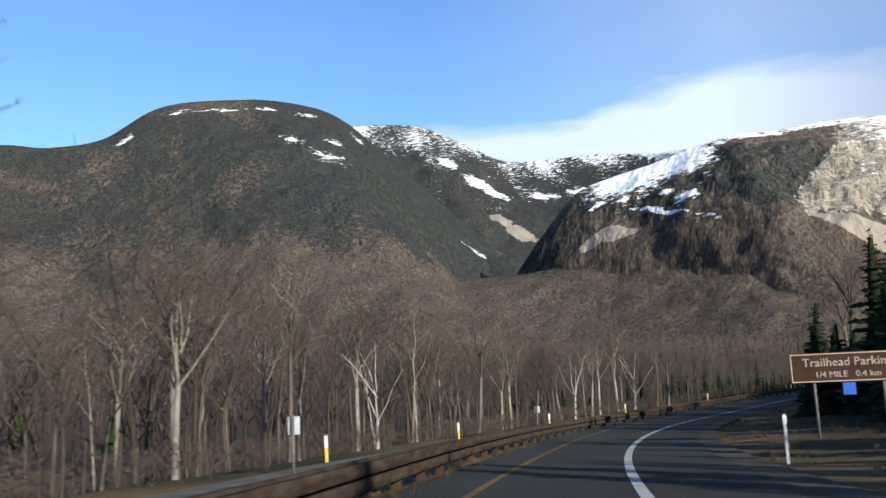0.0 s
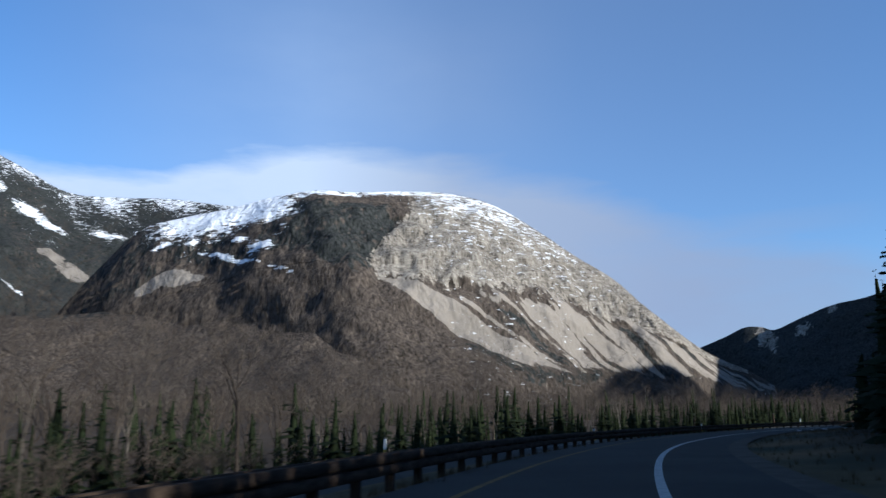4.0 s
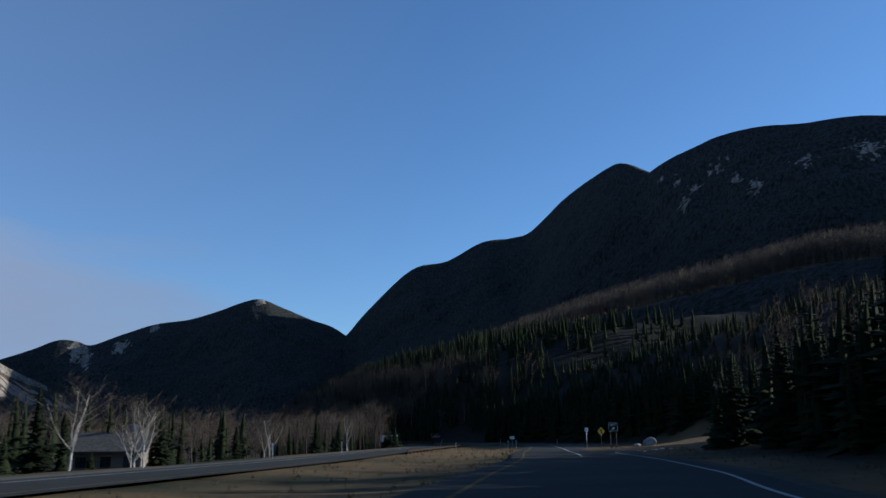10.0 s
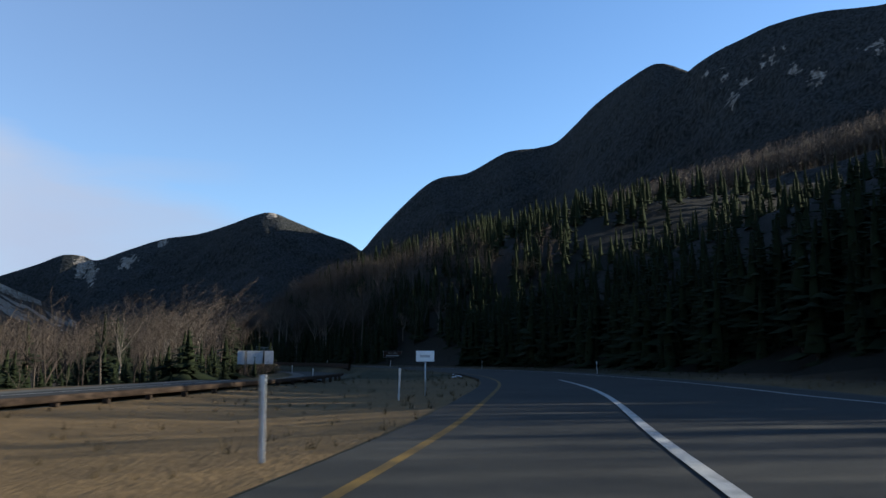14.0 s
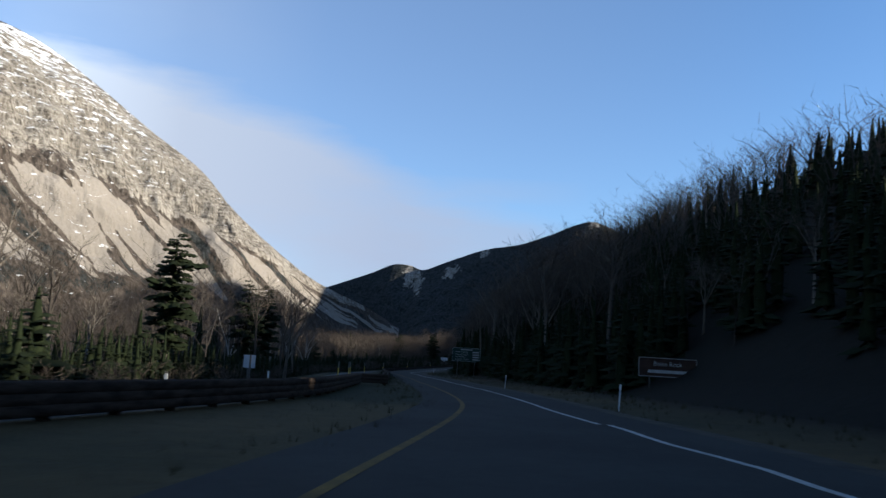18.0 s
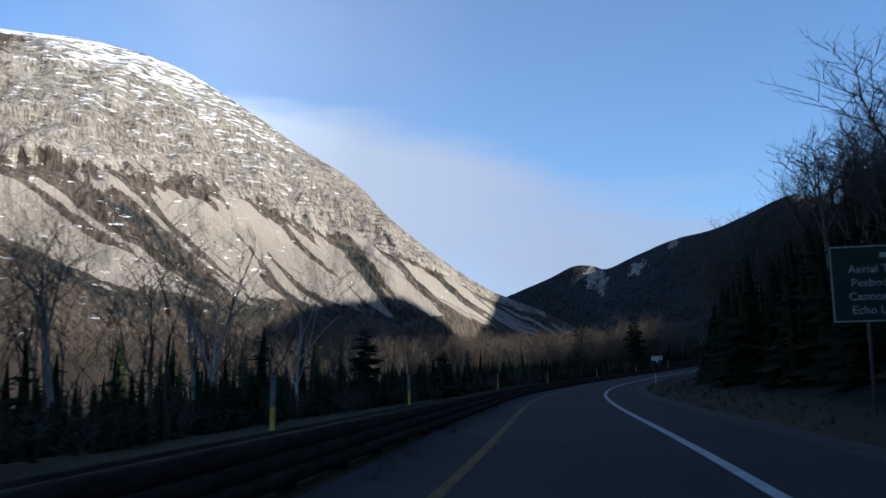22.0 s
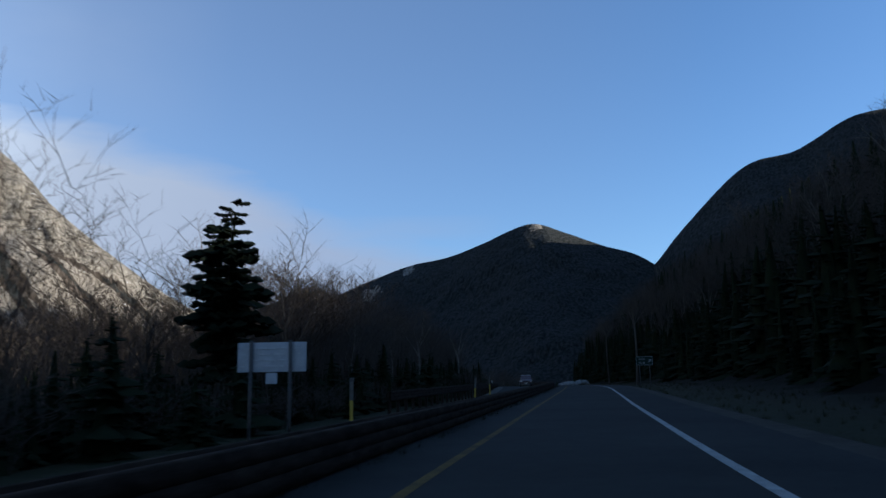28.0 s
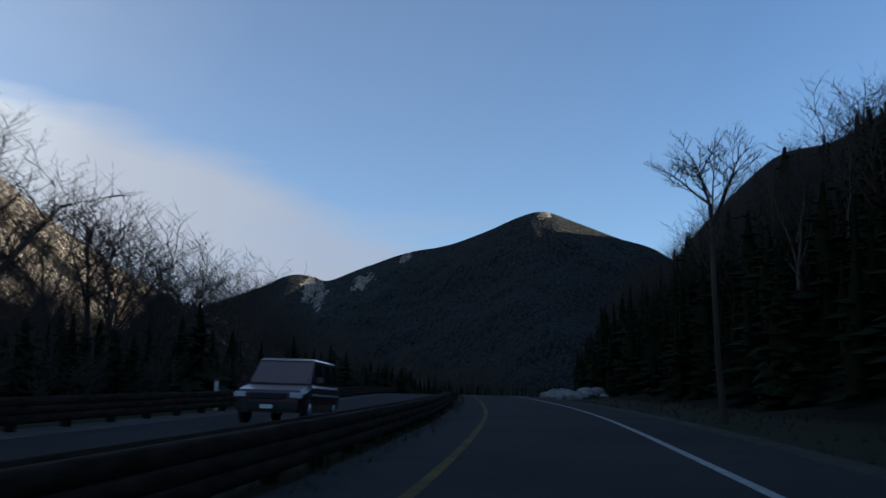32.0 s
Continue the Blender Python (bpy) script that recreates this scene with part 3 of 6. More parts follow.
SADDLE = [(-760, 1060, 40), (-610, 1170, 110), (-468, 1285, 149), (-365, 1371, 158), (-239, 1420, 162), (-98, 1458, 161), (28, 1461, 161), (138, 1435, 162), (242, 1381, 170), (319, 1313, 175), (368, 1238, 163), (408, 1161, 133), (439, 1085, 89)]


def wobble(U, V, k, seed):
    return np.array([noise.noise(Vector((u * k, v * k * 0.6, seed))) for u, v in zip(U, V)])


def dome_masks(U, V, P):
    snow = -0.75 + 0.55 * sstep(0.72, 0.95, V) + 0.25 * wobble(U, V, 16, 6)
    for u, v, a, c in ((0.276, 0.941, 0.035, 0.02), (0.40, 0.965, 0.04, 0.012), (0.47, 0.952, 0.05, 0.012), (0.55, 0.952, 0.05, 0.012), (0.633, 0.955, 0.04, 0.014),
                       (0.663, 0.84, 0.04, 0.03), (0.63, 0.76, 0.05, 0.035), (0.563, 0.815, 0.04, 0.025), (0.764, 0.933, 0.03, 0.03), (0.97, 0.79, 0.05, 0.03)):
        snow = np.maximum(snow, blob(U, V, u, v, a * 1.3, c * 1.3) * 0.9 - 0.2)
    con = -0.45 + 1.2 * sstep(0.2, 0.6, V) + 0.6 * sstep(0.35, 0.75, U) * sstep(0.25, 0.5, V) + 0.7 * wobble(U, V, 11, 3)
    return {"snow": snow, "conifer": con}


def back_masks(U, V, P):
    snow = -0.08 + 0.5 * sstep(0.7, 1.0, V) + 0.4 * wobble(U, V, 14, 5) - 0.6 * (1 - sstep(0.35, 0.6, V))
    for u, v, a, c in ((0.32, 0.76, 0.06, 0.045), (0.36, 0.73, 0.05, 0.03), (0.503, 0.787, 0.05, 0.03), (0.245, 0.82, 0.04, 0.04), (0.6, 0.8, 0.05, 0.03)):
        snow = np.maximum(snow, blob(U, V, u, v, a * 1.2, c * 1.2) * 1.2 - 0.1)
    tal = np.full(U.shape, -0.8)
    for u, v, a, c in ((0.377, 0.55, 0.07, 0.045), (0.33, 0.585, 0.05, 0.03), (0.56, 0.57, 0.09, 0.045)):
        tal = np.maximum(tal, blob(U, V, u, v, a, c) * 1.4)
    return {"snow": snow, "talus": tal, "conifer": 0.85 + 0.35 * wobble(U, V, 10, 8)}


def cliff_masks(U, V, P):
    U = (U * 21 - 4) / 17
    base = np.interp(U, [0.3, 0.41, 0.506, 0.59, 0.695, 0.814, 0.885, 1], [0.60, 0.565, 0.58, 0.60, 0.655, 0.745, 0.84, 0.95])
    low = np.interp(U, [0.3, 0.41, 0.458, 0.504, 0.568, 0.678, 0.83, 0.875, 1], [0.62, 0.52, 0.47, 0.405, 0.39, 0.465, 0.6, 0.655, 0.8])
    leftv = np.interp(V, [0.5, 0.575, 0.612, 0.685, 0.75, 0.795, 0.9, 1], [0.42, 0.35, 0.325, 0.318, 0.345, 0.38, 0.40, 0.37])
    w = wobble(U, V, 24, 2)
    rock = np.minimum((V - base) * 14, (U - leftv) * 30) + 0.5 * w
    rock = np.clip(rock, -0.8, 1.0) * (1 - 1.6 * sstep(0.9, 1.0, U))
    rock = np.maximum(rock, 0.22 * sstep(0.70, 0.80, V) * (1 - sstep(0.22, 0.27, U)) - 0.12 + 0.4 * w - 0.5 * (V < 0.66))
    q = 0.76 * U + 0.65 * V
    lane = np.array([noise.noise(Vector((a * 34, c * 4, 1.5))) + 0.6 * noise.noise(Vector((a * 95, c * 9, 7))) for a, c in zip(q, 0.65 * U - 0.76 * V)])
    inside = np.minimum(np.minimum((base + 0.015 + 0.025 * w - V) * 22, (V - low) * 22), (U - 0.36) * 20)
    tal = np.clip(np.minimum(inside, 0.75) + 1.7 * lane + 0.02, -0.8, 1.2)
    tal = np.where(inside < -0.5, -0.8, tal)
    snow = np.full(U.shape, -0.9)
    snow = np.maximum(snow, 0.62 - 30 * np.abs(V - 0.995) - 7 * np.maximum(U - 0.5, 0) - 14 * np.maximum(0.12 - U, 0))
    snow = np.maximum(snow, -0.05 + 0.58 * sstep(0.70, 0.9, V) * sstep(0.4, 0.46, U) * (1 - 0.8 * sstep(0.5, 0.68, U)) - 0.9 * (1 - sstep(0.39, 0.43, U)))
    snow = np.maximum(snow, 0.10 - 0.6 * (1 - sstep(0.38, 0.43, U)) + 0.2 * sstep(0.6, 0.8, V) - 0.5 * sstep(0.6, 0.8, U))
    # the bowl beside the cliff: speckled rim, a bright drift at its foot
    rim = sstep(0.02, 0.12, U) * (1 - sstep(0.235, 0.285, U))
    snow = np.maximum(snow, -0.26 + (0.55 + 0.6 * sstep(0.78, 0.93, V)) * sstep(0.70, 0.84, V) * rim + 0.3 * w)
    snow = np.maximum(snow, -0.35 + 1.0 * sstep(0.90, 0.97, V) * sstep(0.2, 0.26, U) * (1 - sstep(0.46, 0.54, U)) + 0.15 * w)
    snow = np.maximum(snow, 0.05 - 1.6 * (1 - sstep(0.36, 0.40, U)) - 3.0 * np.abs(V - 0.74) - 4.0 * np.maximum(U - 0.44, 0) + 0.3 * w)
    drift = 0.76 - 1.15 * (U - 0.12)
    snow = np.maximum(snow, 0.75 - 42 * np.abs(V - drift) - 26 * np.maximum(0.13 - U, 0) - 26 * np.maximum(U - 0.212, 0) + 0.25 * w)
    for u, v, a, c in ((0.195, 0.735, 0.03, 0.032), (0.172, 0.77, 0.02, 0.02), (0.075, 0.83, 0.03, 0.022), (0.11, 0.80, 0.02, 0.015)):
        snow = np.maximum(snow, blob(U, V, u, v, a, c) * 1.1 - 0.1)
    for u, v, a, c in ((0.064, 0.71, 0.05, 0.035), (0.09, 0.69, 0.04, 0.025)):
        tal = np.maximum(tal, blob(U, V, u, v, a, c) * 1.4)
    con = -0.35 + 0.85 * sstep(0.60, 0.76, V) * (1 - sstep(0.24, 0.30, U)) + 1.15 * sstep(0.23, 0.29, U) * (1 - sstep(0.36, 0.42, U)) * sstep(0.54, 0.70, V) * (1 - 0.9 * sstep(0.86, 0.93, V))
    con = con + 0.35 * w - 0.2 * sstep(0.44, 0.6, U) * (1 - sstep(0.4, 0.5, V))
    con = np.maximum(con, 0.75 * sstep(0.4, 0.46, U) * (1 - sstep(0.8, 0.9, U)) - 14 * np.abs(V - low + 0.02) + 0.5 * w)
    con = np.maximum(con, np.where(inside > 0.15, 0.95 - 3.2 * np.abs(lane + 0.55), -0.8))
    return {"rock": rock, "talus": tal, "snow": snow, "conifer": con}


def peak_masks(U, V, P):
    rock = np.full(U.shape, -0.9)
    for u, v, a, c in ((0.2, 0.92, 0.03, 0.12), (0.24, 0.88, 0.025, 0.16), (0.665, 1.0, 0.02, 0.05), (0.40, 0.98, 0.012, 0.04), (0.33, 0.9, 0.02, 0.06)):
        rock = np.maximum(rock, blob(U, V, u, v, a * 1.9, c * 1.6) * 0.9 - 0.02)
    return {"rock": rock, "conifer": 1.1 + 0.2 * wobble(U, V, 12, 4)}


def high_masks(U, V, P):
    rock = np.full(U.shape, -0.9)
    for u, v, a, c in ((0.403, 0.854, 0.05, 0.05), (0.296, 0.775, 0.04, 0.04), (0.33, 0.82, 0.05, 0.03), (0.491, 0.753, 0.04, 0.05), (0.591, 0.82, 0.035, 0.05),
                       (0.22, 0.9, 0.03, 0.04), (0.673, 0.854, 0.05, 0.05), (0.27, 0.86, 0.03, 0.04), (0.45, 0.79, 0.03, 0.03)):
        rock = np.maximum(rock, blob(U, V, u, v + 0.03, a * 1.5, c * 1.7) * 0.62 - 0.04)
    return {"rock": rock, "conifer": 1.1 + 0.2 * wobble(U, V, 12, 4)}


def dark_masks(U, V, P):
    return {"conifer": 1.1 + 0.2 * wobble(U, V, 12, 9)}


def apron_masks(U, V, P):
    return {"conifer": -0.5 + 1.0 * sstep(0.8, 1.0, V) + 0.6 * wobble(U, V, 11, 12)}


def foot_masks(U, V, P):
    # sunlit crest painted as brown woods; the dark cover below stands for shade
    return {"conifer": 1.1 - 1.8 * sstep(0.78, 0.87, V) + 0.2 * wobble(U, V, 12, 9)}


CLIFF_PROFILE = ([0, 0.3, 0.5, 0.62, 0.8, 0.92, 1], [0, 0.16, 0.36, 0.58, 0.84, 0.95, 1])
m_dome = mountain("mountain_dome", DOME, 1.75, (240, 130), 13.0, masks=dome_masks, label="rounded wooded mountain with snow streaks near its top", scale=0.0045)
mountain("mountain_back", BACK, 2.0, (200, 110), 12.0, masks=back_masks, label="snowy high basin below the cloud", scale=0.0045)
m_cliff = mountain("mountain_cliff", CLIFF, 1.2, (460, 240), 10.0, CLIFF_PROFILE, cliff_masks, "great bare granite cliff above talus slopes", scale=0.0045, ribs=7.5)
mountain("mountain_peak", PEAK, 1.8, (200, 90), 10.0, masks=peak_masks, label="dark wooded peak with a bare rocky tip", scale=0.0045)
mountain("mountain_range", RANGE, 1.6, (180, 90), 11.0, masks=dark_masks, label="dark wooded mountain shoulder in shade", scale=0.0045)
mountain("mountain_high", RANGE_HIGH, 1.3, (200, 110), 10.0, masks=high_masks, label="high dark wooded mountain with pale ledges", scale=0.0045)
m_saddle = mountain("mountain_apron", SADDLE, 3.2, (160, 70), 9.0, ([0, 0.3, 0.6, 0.85, 1], [0, 0.2, 0.5, 0.83, 1]), apron_masks, label="brown wooded apron below the high basin", foot=-10.0, scale=0.0055)
m_foot = mountain("mountain_foothill", FOOTHILL, 2.4, (160, 80), 4.0, ([0, 0.5, 0.78, 0.92, 1], [0, 0.56, 0.92, 0.985, 1]), foot_masks, label="low wooded foothill ridge", scale=0.008)

# ---------------------------------------------------------------- things: helpers


def part(name, me, parent, label=""):
    """One mesh object under a thing or a part."""
    ob = new(name, me)
    ob.parent = parent
    if label:
        ob["label"] = label
    return ob


def thing(name, label, category, group=""):
    return tagged(new(name), label, category, group)


class Soup:
    """Collects triangles."""

    def __init__(self):
        self.v, self.f, self.a, self.n = [], [], [], 0

    def add(self, v, f, a=0.0):
        self.v.append(np.asarray(v, float))
        self.f.append(np.asarray(f, int) + self.n)
        self.a.append(np.full(len(v), a))
        self.n += len(v)

    def arrays(self):
        return np.vstack(self.v), np.vstack(self.f), np.concatenate(self.a)

    def mesh(self, name, mat, smooth=False):
        v, f, a = self.arrays()
        me = mesh_np(name, v, f, mat, smooth)
        set_attr(me, "pale", a)
        return me


def tube(path, radii, sides):
    p = np.asarray(path, float)
    t = np.gradient(p, axis=0)
    t /= np.linalg.norm(t, axis=1)[:, None] + 1e-9
    ref = np.where(np.abs(t[:, 2:3]) > 0.9, np.array([[1.0, 0, 0]]), np.array([[0, 0, 1.0]]))
    u = np.cross(t, ref)
    u /= np.linalg.norm(u, axis=1)[:, None] + 1e-9
    w = np.cross(t, u)
    a = np.arange(sides) * 2 * np.pi / sides
    r = np.asarray(radii, float)[:, None, None]
    v = p[:, None, :] + r * (np.cos(a)[None, :, None] * u[:, None, :] + np.sin(a)[None, :, None] * w[:, None, :])
    f = []
    for i in range(len(p) - 1):
        for k in range(sides):
            q, s = i * sides + k, i * sides + (k + 1) % sides
            f += [(q, s, s + sides), (q, s + sides, q + sides)]
    return v.reshape(-1, 3), np.array(f)


def block(x0, x1, y0, y1, z0, z1, bevel=0.0, seg=1):
    bm = bmesh.new()
    bmesh.ops.create_cube(bm, size=1)
    for v in bm.verts:
        v.co = Vector(((x0 + x1) / 2 + v.co.x * (x1 - x0), (y0 + y1) / 2 + v.co.y * (y1 - y0), (z0 + z1) / 2 + v.co.z * (z1 - z0)))
    if bevel:
        bmesh.ops.bevel(bm, geom=bm.edges[:], offset=bevel, segments=seg, affect="EDGES")
    return bm


def done(bm, name, mat, smooth=False):
    me = bpy.data.meshes.new(name)
    bm.to_mesh(me)
    bm.free()
    me.materials.append(mat)
    if smooth:
        me.polygons.foreach_set("use_smooth", np.ones(len(me.polygons), bool))
    return me


def block_mesh(name, dims, mat):
    return done(block(*dims), name, mat)


def rod(name, a, b, r, mat, sides=10):
    v, f = tube([a, b], [r, r], sides)
    n = len(v)
    v = np.vstack([v, [a], [b]])
    caps = [(n, (k + 1) % sides, k) for k in range(sides)] + [(n + 1, sides + k, sides + (k + 1) % sides) for k in range(sides)]
    return mesh_np(name, v, np.vstack([f, caps]), mat)


def ground_at(x, y):
    z, _, _ = ground_z(np.atleast_1d(np.asarray(x, float)), np.atleast_1d(np.asarray(y, float)))
    return z


def spot(s, off, turn=0.0, up=0.0, on_road=False):
    """A pose on the ground beside the road."""
    p = at(s, off)[0]
    z = p[2] if on_road else ground_at(p[0], p[1])[0]
    return pose(p[0], p[1], z + up, 0, 0, facing(s) + turn)


# ---------------------------------------------------------------- tree materials
def wood_material():
    m = Mat("bark_and_twigs", 0.95, 0, 0.05)
    rnd = m.n("ShaderNodeObjectInfo").outputs["Random"]
    n1, n2 = m.noise(0.13, 2), m.noise(7, 4, (1, 1, 0.3))
    var = m.math("ADD", m.math("MULTIPLY", rnd, 0.5), m.math("MULTIPLY", n1, 0.7))
    bark = m.mix(m.ramp(var, [(0.4, (0, 0, 0)), (0.85, (1, 1, 1))]), (0.035, 0.028, 0.022), (0.215, 0.187, 0.152))
    bark = m.mix(m.ramp(n2, [(0.36, (0.45, 0.45, 0.45)), (0.56, (1, 1, 1))]), (0.022, 0.018, 0.015), bark)
    twig = m.mix(n1, (0.030, 0.0235, 0.0185), (0.100, 0.079, 0.061))
    white = m.mix(n2, (0.20, 0.18, 0.16), (0.58, 0.55, 0.50))
    skin = m.mix(m.math("SUBTRACT", m.attr("pale"), 1.0, True), bark, white)
    m.color(m.mix(m.math("ADD", m.attr("pale"), 0.0, True), twig, skin))
    return m.m


def needle_material():
    m = Mat("spruce_needles", 0.95, 0, 0.05)
    rnd = m.n("ShaderNodeObjectInfo").outputs["Random"]
    n1, n2 = m.noise(0.6, 3), m.noise(9, 2)
    f = m.math("ADD", m.math("MULTIPLY", n1, 0.5), m.math("ADD", m.math("MULTIPLY", n2, 0.3), m.math("MULTIPLY", rnd, 0.2)))
    green = m.ramp(f, [(0.3, (0.005, 0.0075, 0.0035)), (0.7, (0.020, 0.026, 0.0115))])
    m.color(m.mix(m.attr("pale"), green, (0.04, 0.032, 0.025)))
    return m.m


MAT_WOOD, MAT_NEEDLE = wood_material(), needle_material()

# ---------------------------------------------------------------- tree shapes


def spike(path, r):
    """A thin three-sided twig that ends in a point."""
    p = np.array([tuple(q) for q in path], float)
    t = p[-1] - p[0]
    t /= np.linalg.norm(t) + 1e-9
    u = np.cross(t, (0.0, 0.0, 1.0) if abs(t[2]) < 0.9 else (1.0, 0.0, 0.0))
    u /= np.linalg.norm(u) + 1e-9
    w = np.cross(t, u)
    tri = np.array([u, -0.5 * u + 0.87 * w, -0.5 * u - 0.87 * w])
    v, f = [], []
    for i in range(len(p) - 1):
        v += list(p[i] + tri * r * (1 - 0.35 * i))
        for k in range(3):
            a, b = i * 3 + k, i * 3 + (k + 1) % 3
            f += [(a, b, b + 3), (a, b + 3, a + 3)] if i < len(p) - 2 else [(a, b, (i + 1) * 3)]
    return np.array(v + [p[-1]]), np.array(f)


def bare_tree(seed, h, r0, limbs=13, low=0.32, spread=0.3, subs=6, twigs=6, upward=0.9, sides=6, pale=1.0, thick=1.0, knots=3):
    """A leafless tree as two triangle soups: trunk with limbs, and twigs."""
    rn = random.Random(seed)
    wood, crown = Soup(), Soup()
    n = 8 if sides > 3 else 4
    lean = Vector((rn.uniform(-0.06, 0.06), rn.uniform(-0.06, 0.06), 0))
    pts = []
    for i in range(n):
        f = i / (n - 1)
        pts.append(Vector((lean.x * h * f + rn.uniform(-1, 1) * 0.02 * h * f, lean.y * h * f + rn.uniform(-1, 1) * 0.02 * h * f, h * f * 0.96 - 0.25)))
    rad = [r0 * (1 - 0.9 * (i / (n - 1)) ** 0.9) for i in range(n)]
    rad[0] *= 1.35
    wood.add(*tube(pts, rad, sides), pale)

    def along(path, f):
        x = f * (len(path) - 1)
        i = min(int(x), len(path) - 2)
        return path[i].lerp(path[i + 1], x - i)

    for k in range(limbs):
        f = low + (0.97 - low) * (k + rn.random() * 0.7) / limbs
        az = k * 2.4 + rn.uniform(-0.5, 0.5)
        ln = h * spread * (1.15 - 0.75 * (f - low) / (1 - low)) * rn.uniform(0.65, 1.25)
        el = rn.uniform(0.45, 0.85) * upward
        d = Vector((math.cos(az) * math.cos(el), math.sin(az) * math.cos(el), math.sin(el)))
        base = along(pts, f)
        path, q = [base], base.copy()
        for i in range(knots):
            d = (d + Vector((rn.uniform(-0.28, 0.28), rn.uniform(-0.28, 0.28), rn.uniform(0.0, 0.32)))).normalized()
            q = q + d * ln / knots
            path.append(q.copy())
        rb = r0 * (1 - 0.86 * f) * 0.5 * thick
        if sides > 4:
            wood.add(*tube(path, [rb, rb * 0.7, rb * 0.42, rb * 0.15], 4), pale * 0.85)
        else:
            wood.add(*spike([path[0], path[len(path) // 2], path[-1]] if knots > 1 else path, rb), pale * 0.85)
        for j in range(subs):
            g = 0.2 + 0.8 * (j + rn.random()) / subs
            p0 = along(path, min(g, 0.99))
            d2 = (d + Vector((rn.uniform(-0.9, 0.9), rn.uniform(-0.9, 0.9), rn.uniform(-0.1, 0.7)))).normalized()
            l2 = ln * rn.uniform(0.28, 0.52)
            mid = p0 + d2 * l2 * 0.5 + Vector((0, 0, 0.04 * l2))
            end = p0 + d2 * l2 + Vector((0, 0, 0.16 * l2))
            r2 = max(rb * 0.26, 0.010 * thick)
            crown.add(*spike([p0, mid, end] if sides > 4 else [p0, end], r2), 0.3 * pale)
            for i in range(twigs):
                p1 = p0.lerp(mid, 0.4 + 0.6 * rn.random()).lerp(end, rn.random())
                d3 = (d2 + Vector((rn.uniform(-1, 1), rn.uniform(-1, 1), rn.uniform(-0.3, 0.9)))).normalized()
                p2 = p1 + d3 * l2 * rn.uniform(0.35, 0.8)
                crown.add(*spike([p1, p2], max(r2 * 0.45, 0.0075 * thick)), 0.0)
    return wood, crown


def forked_tree(seed, h, r0, forks=(5, 5, 5, 3), low=0.42, spread=0.55, sides=6, pale=1.0, thick=1.0):
    """A leafless tree whose trunk divides into rising limbs and a rounded crown of fine twigs."""
    rn = random.Random(seed)
    wood, crown = Soup(), Soup()
    fine = sides > 4
    stem = [Vector((0, 0, -0.25))]
    d = Vector((rn.uniform(-0.07, 0.07), rn.uniform(-0.07, 0.07), 1)).normalized()
    fork_z = h * low * rn.uniform(0.85, 1.2)
    for i in range(3):
        d = (d + Vector((rn.uniform(-0.07, 0.07), rn.uniform(-0.07, 0.07), 0.2))).normalized()
        stem.append(stem[-1] + d * fork_z / 3)
    wood.add(*tube(stem, [r0 * 1.35, r0, r0 * 0.9, r0 * 0.78], sides), pale)

    def grow(base, d, ln, r, level, az0):
        """One limb from base along d, with its own smaller limbs."""
        path = [base]
        steps = 3 if fine and level < 2 else 2 if level < 3 and fine else 1
        for i in range(steps):
            w = 0.2 if level == 0 else 0.36
            d = (d + Vector((rn.uniform(-w, w), rn.uniform(-w, w), rn.uniform(-0.06, 0.2)))).normalized()
            path.append(path[-1] + d * ln / steps)
        tone = pale * (0.9, 0.7, 0.35, 0.0)[min(level, 3)]
        if fine and level == 0:
            wood.add(*tube(path, [r, r * 0.75, r * 0.5, r * 0.25], 4), tone)
        else:
            (wood if level == 0 else crown).add(*spike(path, r), tone)
        if level + 1 >= len(forks):
            return
        n = forks[level + 1]
        for k in range(n):
            f = 0.3 + 0.7 * (k + rn.random() * 0.8) / n
            x = f * steps
            i = min(int(x), steps - 1)
            p = path[i].lerp(path[i + 1], min(x - i, 1))
            az = az0 + k * 2.4 + rn.uniform(-0.6, 0.6)
            side = Vector((math.cos(az), math.sin(az), rn.uniform(-0.15, 0.35)))
            d2 = (d + side * rn.uniform(0.7, 1.35)).normalized()
            grow(p, d2, ln * rn.uniform(0.42, 0.62) * (1.15 - 0.35 * f), max(r * 0.48, 0.0075 * thick), level + 1, az)

    for k in range(forks[0]):
        az = k * 2 * math.pi / forks[0] + rn.uniform(-0.5, 0.5)
        tilt = 0.12 if k == 0 else rn.uniform(0.55, 1.0) * spread
        d0 = Vector((math.cos(az) * math.sin(tilt), math.sin(az) * math.sin(tilt), math.cos(tilt)))
        up = 0.0 if k < 2 else rn.uniform(-0.25, 0.45)
        base = stem[3] + Vector((0, 0, (h - fork_z) * 0.7 * up)) if up > 0 else stem[2].lerp(stem[3], 1 + up * 1.5)
        grow(base, d0, (h - fork_z) * rn.uniform(0.6, 0.78) * (1 - 0.6 * max(up, 0)), r0 * (0.62 if k == 0 else 0.46) * (1 if fine else thick * 0.6), 0, az)
    return wood, crown


